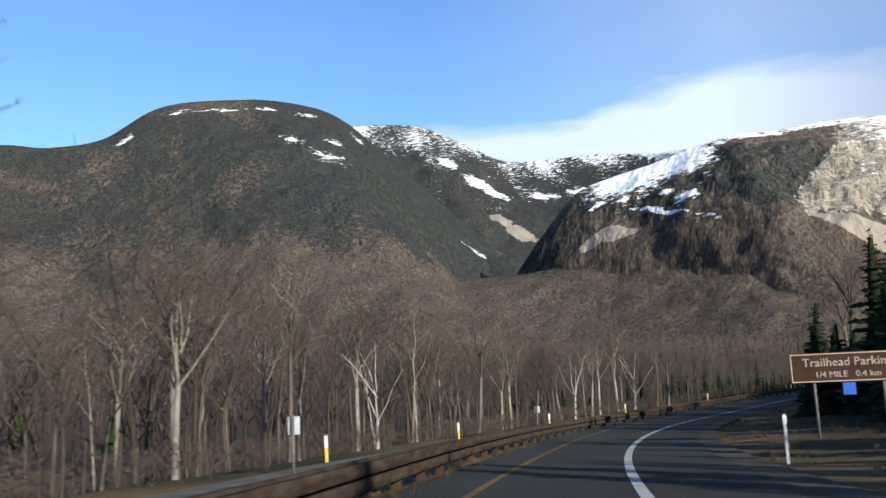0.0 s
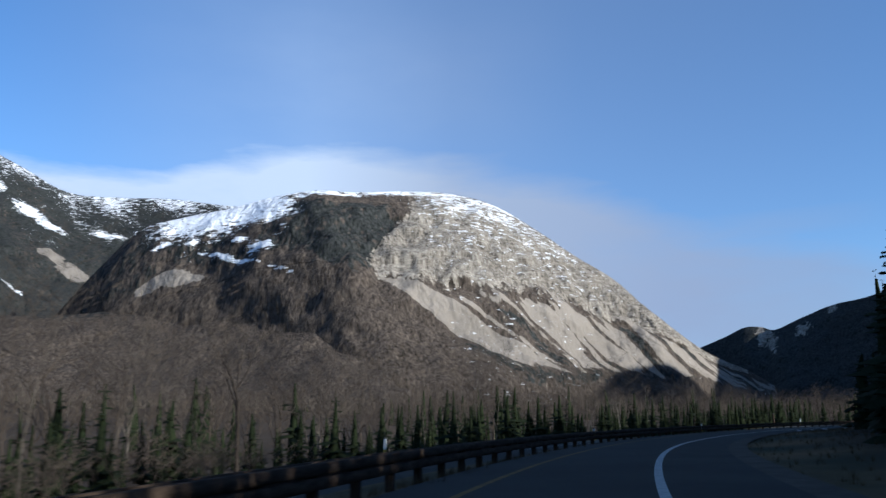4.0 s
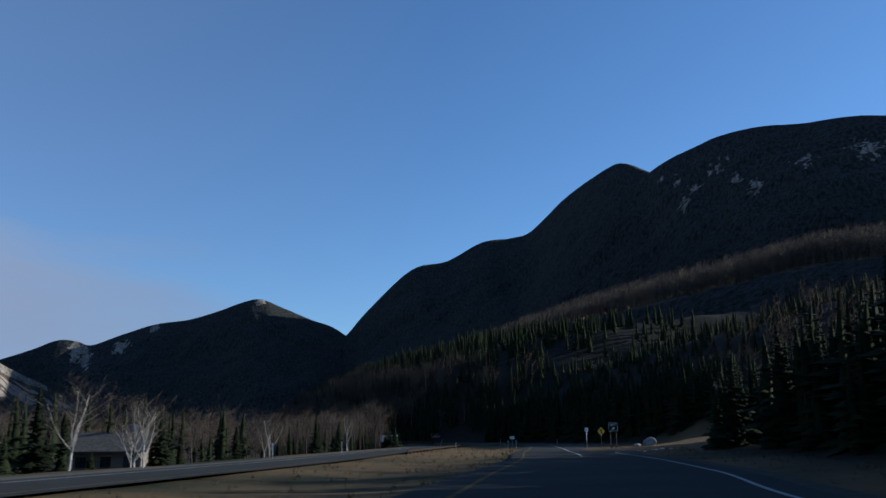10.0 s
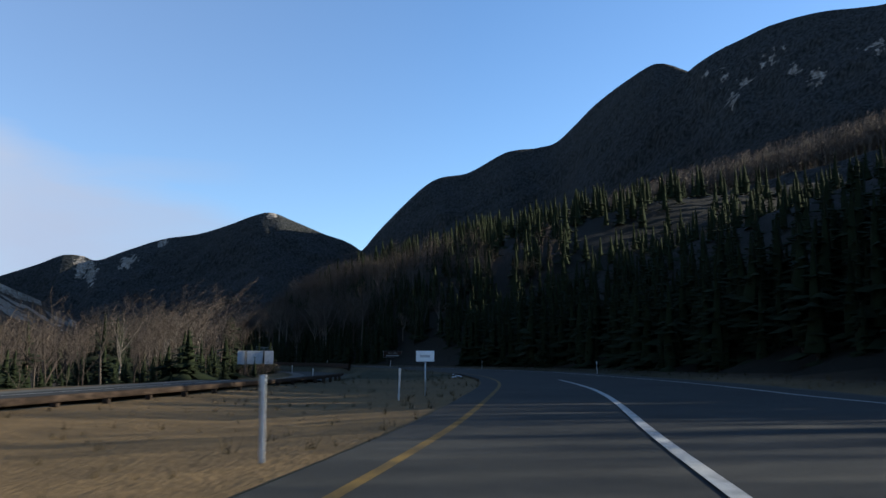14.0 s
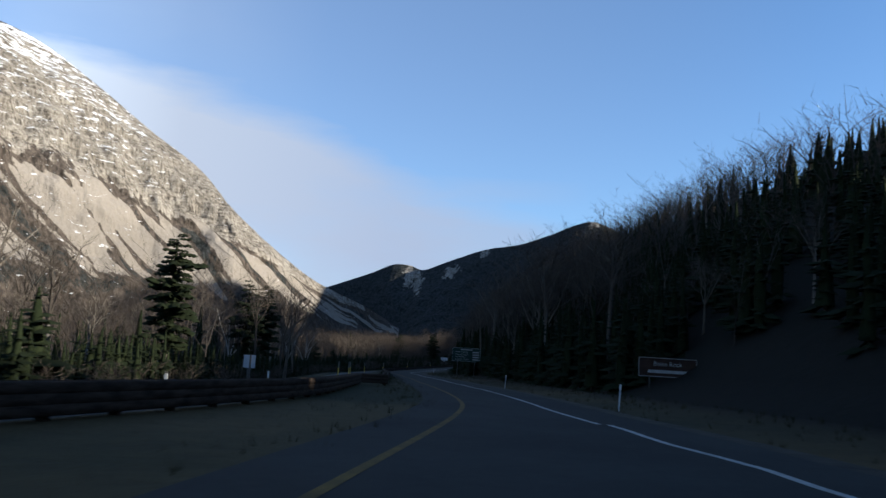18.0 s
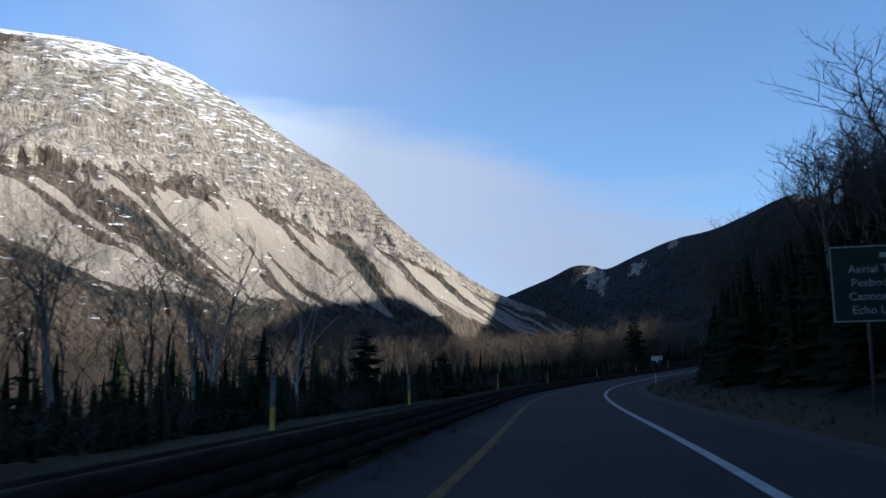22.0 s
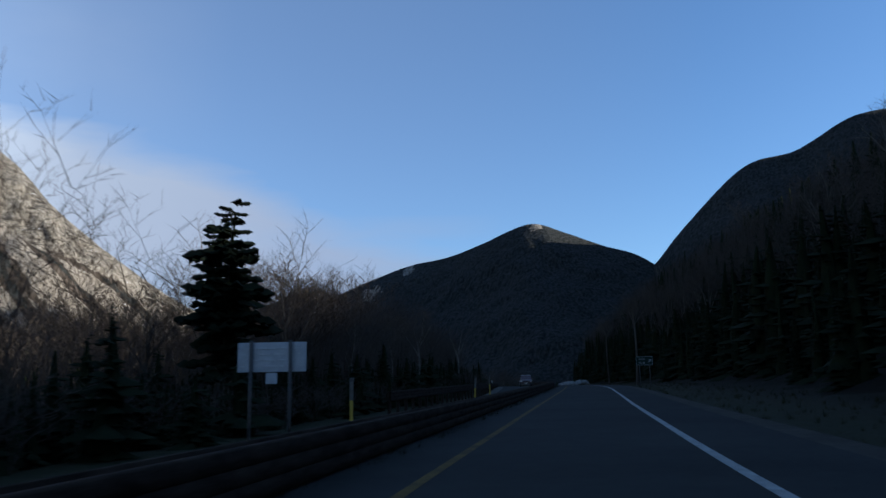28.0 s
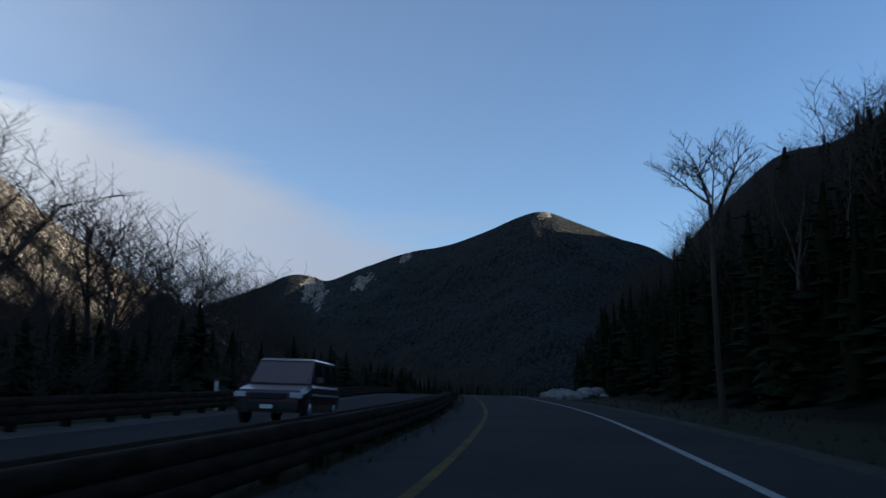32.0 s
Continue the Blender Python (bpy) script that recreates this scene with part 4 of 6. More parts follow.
def conifer(seed, h, width, tiers=26, around=7, bare=0.06, ragged=0.25, sprigs=3, core=0.42, rounded=False):
    """A spruce or pine: a trunk soup and a soup of drooping fronds."""
    rn = random.Random(seed)
    wood, green = Soup(), Soup()
    wood.add(*tube([(0, 0, -0.2), (0.012 * h, 0, h * 0.5), (0, 0, h * 0.98)], [0.014 * h + 0.03, 0.009 * h + 0.012, 0.006], 6 if sprigs > 1 else 3), 1.0)
    if core:
        fs = np.linspace(bare + 0.03, 0.95, 7 if sprigs > 1 else 4)
        v, f = tube([(rn.uniform(-0.05, 0.05) * width, rn.uniform(-0.05, 0.05) * width, h * q) for q in fs], [core * width * (1.02 - q) ** 0.9 * rn.uniform(0.7, 1.2) for q in fs], 7 if sprigs > 1 else 4)
        v[:, :2] *= np.array([rn.uniform(0.75, 1.2) for _ in v])[:, None]
        green.add(v, f, 0.0)
    for i in range(tiers):
        f = bare + (0.985 - bare) * (i / (tiers - 1))
        z = h * f
        reach = width * (1.02 - f) ** 0.8 * (1 - ragged * rn.random())
        if rounded:
            reach = width * math.sin(math.pi * (0.22 + 0.72 * (f - bare) / (1 - bare))) ** 0.7 * rn.uniform(0.62, 1.1)
        if rn.random() < ragged * 0.4:
            reach *= 0.5
        cnt = max(4, int(around * (1.1 - 0.5 * f)))
        for k in range(cnt):
            az = k * 2 * math.pi / cnt + rn.uniform(-0.4, 0.4) + i
            ln = reach * rn.uniform(0.6, 1.18)
            d = np.array([math.cos(az), math.sin(az), 0.0])
            side = np.array([-d[1], d[0], 0.0])
            droop = -0.24 * ln + 0.28 * ln * f
            root = np.array([0, 0, z + rn.uniform(-0.55, 0.55) * h / tiers])
            for j in range(sprigs):
                g0, g1 = j / sprigs * 0.8, min(1.0, (j + 1.6) / sprigs)
                sw = rn.uniform(-1, 1) * 0.35
                a0 = root + d * ln * g0 + np.array([0, 0, droop * g0 ** 1.4])
                tip = root + (d + side * sw) * ln * g1 + np.array([0, 0, droop * g1 ** 1.4 + rn.uniform(-0.07, 0.03) * ln])
                wd = 0.25 * ln * (1.1 - 0.6 * g0) + 0.06
                m = a0 * 0.5 + tip * 0.5
                v = [a0, m + side * wd + np.array([0, 0, -0.10 * ln]), tip, m - side * wd + np.array([0, 0, -0.10 * ln]), m + np.array([0, 0, 0.07 * ln + 0.03])]
                green.add(v, [(0, 1, 4), (1, 2, 4), (2, 3, 4), (3, 0, 4)], 0.0)
    return wood, green


def tree_thing(name, soups, mats, label, category, group):
    root = thing(name, label, category, group)
    part("trunk", soups[0].mesh("trunk", mats[0], True), root)
    part("crown", soups[1].mesh("crown", mats[1]), root)
    return root


def merge(wood, crown):
    v1, f1, a1 = wood.arrays()
    v2, f2, a2 = crown.arrays()
    return np.vstack([v1, v2]), np.vstack([f1, f2 + len(v1)]), np.concatenate([a1, a2])


def scatter(name, shapes, pos, size, mat, label, category, seed=1):
    """Many copies of a few shapes in one mesh."""
    rs = np.random.RandomState(seed)
    V, F, A, n = [], [], [], 0
    pick = rs.randint(0, len(shapes), len(pos))
    for k, (v, f, a) in enumerate(shapes):
        idx = np.where(pick == k)[0]
        if not len(idx):
            continue
        th = rs.rand(len(idx)) * 2 * np.pi
        sc = size[idx]
        fat = sc * rs.uniform(0.85, 1.15, len(idx))
        c, s = np.cos(th) * fat, np.sin(th) * fat
        x = v[None, :, 0] * c[:, None] - v[None, :, 1] * s[:, None] + pos[idx, None, 0]
        y = v[None, :, 0] * s[:, None] + v[None, :, 1] * c[:, None] + pos[idx, None, 1]
        z = v[None, :, 2] * sc[:, None] + pos[idx, None, 2]
        V.append(np.stack([x, y, z], -1).reshape(-1, 3))
        F.append((f[None] + (np.arange(len(idx)) * len(v))[:, None, None] + n).reshape(-1, 3))
        A.append(np.tile(a, len(idx)))
        n += len(idx) * len(v)
    me = mesh_np(name, np.vstack(V), np.vstack(F), mat)
    set_attr(me, "pale", np.concatenate(A))
    return tagged(new(name, me), label, category, kind="stuff")


# ---------------------------------------------------------------- guard rails and posts
MAT_POSTWOOD = two_tone("old_timber", (0.016, 0.012, 0.009), (0.055, 0.040, 0.029), 5, 0.95, (4, 4, 0.6), bump=0.4, spec=0.05)
MAT_GALV = two_tone("galvanised_steel", (0.30, 0.31, 0.32), (0.48, 0.49, 0.5), 6, 0.5, metal=0.6)
MAT_DARKPOST = two_tone("dark_steel_post", (0.05, 0.045, 0.04), (0.11, 0.10, 0.09), 6, 0.7)
MAT_YPOST = two_tone("yellow_plastic", (0.38, 0.25, 0.03), (0.55, 0.38, 0.06), 3, 0.6)
MAT_WPOST = two_tone("white_plastic", (0.42, 0.41, 0.37), (0.62, 0.61, 0.57), 5, 0.6)

MAT_RAIL = two_tone("weathered_rail_timber", (0.014, 0.010, 0.0075), (0.056, 0.040, 0.028), 1.6, 0.95, (1, 1, 5), bump=0.4, spec=0.05)
RAIL_PROFILE = [(-0.02, -0.105), (0.06, -0.105), (0.085, -0.085), (0.09, 0.0), (0.085, 0.085), (0.06, 0.105), (-0.02, 0.105)]


def rail_beam(s, off, side, height):
    """A heavy timber beam along the road."""
    prof = RAIL_PROFILE
    co = np.stack([at(s, off + side * (0.13 + x), height + z) for x, z in prof], 1).reshape(-1, 3)
    n = len(prof)
    f = []
    for i in range(len(s) - 1):
        for k in range(n):
            a, b = i * n + k, i * n + (k + 1) % n
            f.append((a, b, b + n, a + n))
    return mesh_np("rail_beam", co, np.array(f), MAT_RAIL)


POST_MESH = done(block(-0.1, 0.1, -0.09, 0.09, -1.3, 0.60, 0.015), "post", MAT_POSTWOOD)


def guard_rail(t0, t1, offset, both, label, gap=2.2, heights=(0.14, 0.33, 0.52), drop=0.0):
    root = thing("guard_rail", label, "guard rail", "road guard rails")
    s = np.arange(t0 * STEP, t1 * STEP, 1.1)
    off = offset(s)
    for side in ((-1, 1) if both else (1,)):
        for h in heights:
            part("rail_beam", rail_beam(s, off, side, h), root)
    for q in np.arange(t0 * STEP + 0.5, t1 * STEP - 0.3, gap):
        ob = part("post", POST_MESH, root)
        ob.matrix_world = pose(*at(q, offset(np.array([q]))[0], -0.02 - drop)[0], 0, 0, facing(q))
    return root


def median_off(s):
    m = table(s, [(-3, -3.0), (0, -3.2), (2, -4.2), (4, -5.0), (9.5, -4.6), (18, -5.6), (20, -4.9), (21.5, -3.4), (28, -3.5), (45, -3.3)])
    return np.where((s > 12 * STEP) & (s < 20 * STEP), np.minimum(m, oncoming(s) + 3.05), m)


def far_off(s):
    return oncoming(s) - 4.3


guard_rail(-2.6, 9.4, median_off, True, "weathered brown timber guard rail on thick posts between the lanes", 2.4, (0.27, 0.52))
guard_rail(18.15, 34.0, median_off, True, "weathered brown timber guard rail on thick posts between the lanes", 2.4)
guard_rail(12.9, 16.4, lambda s: oncoming(s) + 3.1, False, "low reddish brown timber rail along the grass median", 3.0, (0.14,), 0.5)
guard_rail(29.8, 36.0, far_off, False, "weathered brown timber guard rail beside the woods", 2.4)


MAT_GREYPOST = two_tone("weathered_grey_plastic", (0.10, 0.09, 0.075), (0.18, 0.165, 0.14), 4, 0.8, spec=0.1)


def delineator(kind):
    root = thing("delineator_post", "yellow and white roadside delineator post with a dark cap" if kind == "big" else "tall yellow post with a grey sleeve and dark cap" if kind == "tall" else "slim pale roadside marker post", "marker post", "roadside posts")
    if kind == "big":
        part("shaft", block_mesh("shaft", (-0.075, 0.075, -0.04, 0.04, -0.15, 0.62, 0.02), MAT_YPOST), root, "yellow plastic shaft")
        part("sleeve", block_mesh("sleeve", (-0.08, 0.08, -0.045, 0.045, 0.62, 1.16, 0.02), MAT_WPOST), root, "white reflective sleeve")
        part("cap", block_mesh("cap", (-0.085, 0.085, -0.05, 0.05, 1.16, 1.24, 0.015), MAT_DARKPOST), root, "dark cap")
    elif kind == "tall":
        part("shaft", block_mesh("shaft", (-0.07, 0.07, -0.045, 0.045, -0.6, 1.4, 0.02), MAT_YPOST), root, "yellow plastic shaft")
        part("sleeve", block_mesh("sleeve", (-0.08, 0.08, -0.055, 0.055, 1.4, 2.2, 0.02), MAT_GREYPOST), root, "grey weathered sleeve")
        part("cap", block_mesh("cap", (-0.09, 0.09, -0.065, 0.065, 2.2, 2.35, 0.015), MAT_DARKPOST), root, "dark cap")
    else:
        part("shaft", block_mesh("shaft", (-0.035, 0.035, -0.012, 0.012, -0.15, 1.15, 0.005), MAT_GALV), root)
        part("reflector", block_mesh("reflector", (-0.045, 0.045, -0.022, -0.012, 0.92, 1.13, 0.004), MAT_WPOST), root, "white reflector")
    return root


big_post, tall_post, slim_post = delineator("big"), delineator("tall"), delineator("slim")
spots_big = [(s, float(oncoming(s)) - 5.0) for s in (37, 57, 78, 101, 127, 155, 196, 226, 262)] + \
            [(s, float(oncoming(s)) - 5.0) for s in (545, 576, 930)]
spots_tall = [(628, -9.9), (641, -8.9), (666, -9.6), (704, -10.3), (728, -9.4), (760, -9.2), (790, -9.4), (820, -9.6), (857, -9.1), (884, -10.5)]
spots_slim = [(s, float(edge_off(s)) + 1.3) for s in (22, 470, 505, 540, 575, 712, 800)] + [(385, -11.1), (404, -4.1), (424, -5.1), (469, -14.6), (519, -15.4)] + \
             [(s, float(oncoming(s)) - 5.2) for s in (300, 322, 345, 372)]
for src, spots in ((big_post, spots_big), (tall_post, spots_tall), (slim_post, spots_slim)):
    for i, (s, o) in enumerate(spots):
        m = spot(s, o, random.uniform(-6, 6)) @ pose(0, 0, 0, random.uniform(-3, 3), random.uniform(-3, 3), 0)
        ob = copy_thing(src, m) if i else src
        ob.matrix_world = m

# ---------------------------------------------------------------- signs
MAT_BROWN = two_tone("brown_sign_face", (0.026, 0.014, 0.010), (0.042, 0.024, 0.016), 2, 0.7, spec=0.1)
MAT_TANINK = two_tone("faded_tan_print", (0.22, 0.185, 0.15), (0.34, 0.29, 0.235), 3, 0.7)
MAT_GREEN = two_tone("dark_green_sign_face", (0.008, 0.02, 0.015), (0.014, 0.03, 0.021), 2, 0.85)
MAT_DIMINK = two_tone("dulled_pale_print", (0.2, 0.2, 0.19), (0.32, 0.32, 0.30), 3, 0.7)
MAT_YSIGN = two_tone("yellow_sign_face", (0.62, 0.36, 0.03), (0.75, 0.46, 0.05), 3, 0.5)
MAT_SIGNWHITE = two_tone("sign_white", (0.62, 0.63, 0.62), (0.76, 0.77, 0.76), 3, 0.5)
MAT_ALU = two_tone("bare_aluminium", (0.32, 0.33, 0.34), (0.42, 0.43, 0.44), 3, 0.6, metal=0.2)
MAT_BLACK = two_tone("black_print", (0.012, 0.012, 0.012), (0.025, 0.025, 0.025), 3, 0.6)
MAT_BLUE = two_tone("blue_sign_face", (0.02, 0.07, 0.3), (0.03, 0.10, 0.38), 3, 0.5)


def words(text, size, x, z, mat, y, align="CENTER"):
    cu = bpy.data.curves.new("lettering", "FONT")
    cu.body, cu.size, cu.align_x, cu.align_y, cu.extrude = text, size, align, "CENTER", 0.002
    cu.resolution_u = 2
    ob = bpy.data.objects.new("lettering", cu)
    me = bpy.data.meshes.new_from_object(ob)
    bpy.data.objects.remove(ob)
    bpy.data.curves.remove(cu)
    me.transform(pose(x, y, z, 90, 0, 0))
    me.materials.clear()
    me.materials.append(mat)
    me.name = "lettering"
    return me


def arrow_mesh(size, x, z, y, mat, angle):
    pts = [(-0.11, -0.5), (0.11, -0.5), (0.11, 0.05), (0.36, 0.05), (0, 0.5), (-0.36, 0.05), (-0.11, 0.05)]
    c, s = math.cos(radians(angle)), math.sin(radians(angle))
    bm = bmesh.new()
    vs = [bm.verts.new((x + size * (a * c - b * s), y, z + size * (a * s + b * c))) for a, b in pts]
    f = bm.faces.new(vs)
    ext = bmesh.ops.extrude_face_region(bm, geom=[f])
    for v in ext["geom"]:
        if isinstance(v, bmesh.types.BMVert):
            v.co.y -= 0.004
    return done(bm, "arrow", mat)


def road_sign(name, w, h, centre, face, label, lines=(), bars=(), arrow=None, posts=(-0.3, 0.3), border=True, ink=None, post_mat=None, post_r=0.05):
    """A flat sign on posts; it faces -y. lines: (text, size, x, z) from the centre; bars: (w, h, x, z)."""
    ink = ink or MAT_SIGNWHITE
    root = thing(name, label, "road sign", "")
    part("board", done(block(-w / 2, w / 2, -0.02, 0.02, centre - h / 2, centre + h / 2, 0.012), "board", face), root)
    if border:
        t = 0.035 if w > 1.2 else 0.02
        for x0, x1, z0, z1 in ((-w / 2 + 0.02, w / 2 - 0.02, h / 2 - 0.02 - t, h / 2 - 0.02), (-w / 2 + 0.02, w / 2 - 0.02, -h / 2 + 0.02, -h / 2 + 0.02 + t),
                               (-w / 2 + 0.02, -w / 2 + 0.02 + t, -h / 2 + 0.02 + t, h / 2 - 0.02 - t), (w / 2 - 0.02 - t, w / 2 - 0.02, -h / 2 + 0.02 + t, h / 2 - 0.02 - t)):
            part("border", block_mesh("border", (x0, x1, -0.026, -0.021, centre + z0, centre + z1), ink), root)
    for text, size, x, z in lines:
        part("lettering", words(text, size, x, centre + z, ink, -0.024), root)
    for bw, bh, x, z in bars:
        part("bar", block_mesh("bar", (x - bw / 2, x + bw / 2, -0.026, -0.021, centre + z - bh / 2, centre + z + bh / 2), ink), root)
    if arrow:
        part("arrow", arrow_mesh(arrow[0], arrow[1], centre + arrow[2], -0.022, ink, arrow[3]), root)
    for x in posts:
        part("post", rod("post", (x * w, 0.06, -0.3), (x * w, 0.06, centre + h * 0.42), post_r, post_mat or MAT_DARKPOST), root)
    return root


def stand(ob, s, off, turn=0.0):
    ob.matrix_world = spot(s, off, turn)
    return ob


trail = stand(road_sign("road_sign", 3.6, 1.0, 2.3, MAT_BROWN, "brown trailhead parking sign with a small blue plate", [("Trailhead Parking", 0.40, 0, 0.17), ("1/4 MILE   0.4 km", 0.29, 0, -0.24)], ink=MAT_TANINK), 32, 8.3, -4)
part("plate", block_mesh("plate", (-0.2, 0.2, -0.02, 0.01, 1.36, 1.77, 0.01), MAT_BLUE), trail, "small blue symbol plate")
stand(road_sign("road_sign", 3.0, 1.15, 3.2, MAT_BROWN, "brown two-line trailhead sign in shade", [("Trailhead", 0.42, -0.2, 0.22), ("Parking", 0.42, -0.2, -0.28)], arrow=(0.6, 1.1, 0, -45), ink=MAT_TANINK), 231, 8.0, -3)
stand(road_sign("exit_sign", 0.95, 1.0, 2.35, MAT_GREEN, "dark green exit sign with an arrow on two posts", [("EXIT", 0.3, 0, 0.24)], arrow=(0.42, 0, -0.2, -45), posts=(-0.3, 0.3), post_r=0.035), 381, 7.2).scale = (1.12, 1.12, 1.0)
noturn = stand(road_sign("no_turn_sign", 0.44, 0.47, 2.35, MAT_SIGNWHITE, "white square sign with a black round symbol", border=False, posts=(0.0,), ink=MAT_BLACK, post_mat=MAT_GALV, post_r=0.03), 392, 4.9)


def ring(name, r0, r1, x, z, y, mat, a0=0, a1=360):
    n = 28
    an = np.radians(np.linspace(a0, a1, n))
    v = []
    for a in an:
        for r in (r0, r1):
            v += [(x + r * math.cos(a), y, z + r * math.sin(a)), (x + r * math.cos(a), y - 0.004, z + r * math.sin(a))]
    f = []
    for i in range(n - 1):
        k, q = i * 4, i * 4 + 4
        f += [(k + 1, k + 3, q + 3, q + 1), (k, k + 1, q + 1, q), (k + 2, q + 2, q + 3, k + 3), (k, q, q + 2, k + 2)]
    return mesh_np(name, v, np.array(f), mat)


part("symbol_ring", ring("symbol_ring", 0.15, 0.195, 0, 2.36, -0.022, MAT_BLACK), noturn, "black ring")
part("symbol_arrow", ring("symbol_arrow", 0.035, 0.07, 0, 2.38, -0.022, MAT_BLACK, 0, 180), noturn, "black bent arrow")
part("symbol_slash", block_mesh("symbol_slash", (-0.07, -0.035, -0.026, -0.022, 2.27, 2.38), MAT_BLACK), noturn)

diamond = thing("warning_sign", "yellow diamond warning sign with a black merge arrow", "road sign")
bm = block(-0.34, 0.34, -0.012, 0.012, -0.34, 0.34, 0.01)
me = done(bm, "board", MAT_YSIGN)
me.transform(pose(0, 0, 2.0, 0, 45, 0))
part("board", me, diamond)
part("arrow", arrow_mesh(0.52, 0, 2.02, -0.014, MAT_BLACK, 0), diamond, "black arrow")
part("arrow", block_mesh("arrow", (0.06, 0.12, -0.018, -0.014, 1.74, 1.9), MAT_BLACK), diamond)
part("post", rod("post", (0, 0.04, -0.3), (0, 0.04, 2.2), 0.03, MAT_DARKPOST), diamond)
stand(diamond, 379, 5.7).scale = (0.85, 0.85, 1.0)

stand(road_sign("road_sign", 3.9, 1.3, 1.2, MAT_BROWN, "dark sign for the roadside rock with a pale border", [("Boise Rock", 0.42, 0, 0.22)], [(2.6, 0.2, 0, -0.28)], ink=MAT_DIMINK), 561, 13.9, -6)
stand(road_sign("road_sign", 4.5, 2.15, 3.45, MAT_GREEN, "large dark sign listing four destinations in pale letters",
                [("Aerial Tramway", 0.32, -0.75, 0.4), ("Peabody Slopes", 0.32, -0.72, 0.02), ("Cannon Mtn", 0.32, -1.0, -0.36), ("Echo Lake Beach", 0.32, -0.66, -0.74)],
                [(1.9, 0.14, 0, 0.78), (1.0, 0.16, 1.5, 0.4), (1.0, 0.16, 1.5, 0.02), (1.0, 0.16, 1.5, -0.36), (1.0, 0.16, 1.5, -0.74)], ink=MAT_DIMINK), 641, 9.5, -6)
stand(road_sign("road_sign", 1.75, 0.95, 2.9, MAT_GREEN, "dark sign with two words and a slanting arrow", [("Boise", 0.32, -0.25, 0.2), ("Rock", 0.32, -0.25, -0.2)], arrow=(0.42, 0.58, 0.0, -45), ink=MAT_DIMINK), 879, 6.7, -4)
stand(road_sign("small_sign", 0.72, 0.42, 1.5, MAT_SIGNWHITE, "small white sign plate on a thin post", [], [(0.4, 0.1, 0, 0)], border=False, posts=(0.0,), ink=MAT_GALV, post_mat=MAT_GALV, post_r=0.03), 426, -4.3)


def sign_back(name, panels, h, low, posts, label, ribs=True):
    """The bare back of a sign that faces the other way."""
    root = thing(name, label, "road sign")
    for x0, x1 in panels:
        p = part("panel", done(block(x0, x1, 0.0, 0.03, low, low + h, 0.01), "panel", MAT_ALU), root)
        if ribs:
            for k in range(1, 5):
                z = low + h * k / 5
                part("stiffener", block_mesh("stiffener", (x0 + 0.02, x1 - 0.02, -0.03, -0.002, z - 0.02, z + 0.02), MAT_GALV), p)
    for x in posts:
        part("post", rod("post", (x, -0.09, -0.3), (x, -0.09, low + h + 0.05), 0.06, MAT_DARKPOST), root)
    return root


stand(sign_back("sign_back", ((-2.2, -1.15), (-1.05, 0.95), (1.05, 2.2)), 1.65, 1.45, (-1.26, 1.04), "bare metal back of a three-panel road sign", False), 505, -21.2, 4)
sa = stand(sign_back("sign_back", ((-1.2, -0.73), (-0.68, 0.64), (0.69, 1.2)), 1.0, 2.58, (-0.70, 0.67), "ribbed metal back of a wide road sign"), 812, -10.2, 3)
part("panel", done(block(-0.2, 0.2, 0.0, 0.03, 2.18, 2.55, 0.01), "panel", MAT_ALU), sa, "small plate below the wide sign")
for s, o, w, h in ((30, -11.1, 0.46, 0.66), (73, -12.7, 0.5, 0.55), (566, -14.3, 0.7, 0.9), (569, -14.8, 0.7, 0.9)):
    stand(sign_back("sign_back", ((-w / 2, w / 2),), h, 1.45, (0.0,), "white back of a small road sign on one post", False), s, o, 4)

chev = thing("chevron_sign", "brown weathered chevron board on a post", "road sign")
bm = bmesh.new()
vs = [bm.verts.new((x, 0, z)) for x, z in ((-0.3, 1.9), (0.0, 1.9), (0.32, 1.45), (0.0, 1.0), (-0.3, 1.0), (0.02, 1.45))]
f = bm.faces.new(vs)
for v in bmesh.ops.extrude_face_region(bm, geom=[f])["geom"]:
    if isinstance(v, bmesh.types.BMVert):
        v.co.y += 0.03
part("board", done(bm, "board", MAT_BROWN), chev)
part("post", rod("post", (-0.05, 0.06, -0.4), (-0.05, 0.06, 1.8), 0.035, MAT_DARKPOST), chev)
stand(chev, 91, -15.5)

# ---------------------------------------------------------------- vehicles
MAT_RUBBER = two_tone("tyre_rubber", (0.012, 0.012, 0.012), (0.03, 0.03, 0.03), 12, 0.85)
MAT_TRIM = two_tone("black_plastic_trim", (0.012, 0.012, 0.013), (0.025, 0.025, 0.026), 8, 0.6)


def paint(name, rgb):
    m = Mat(name, 0.28, 0.3, 0.5)
    m.color(m.mix(m.noise(3, 2), tuple(c * 0.85 for c in rgb), rgb))
    m.b.inputs["Coat Weight"].default_value = 0.6
    return m.m


def car_glass():
    m = Mat("dark_car_glass", 0.05, 0, 0.6)
    m.color((0.012, 0.015, 0.018))
    return m.m


def lamp_glass():
    m = Mat("headlamp_glass", 0.12, 0, 0.6)
    m.color((0.55, 0.56, 0.55))
    return m.m


MAT_CARGLASS, MAT_LAMP = car_glass(), lamp_glass()


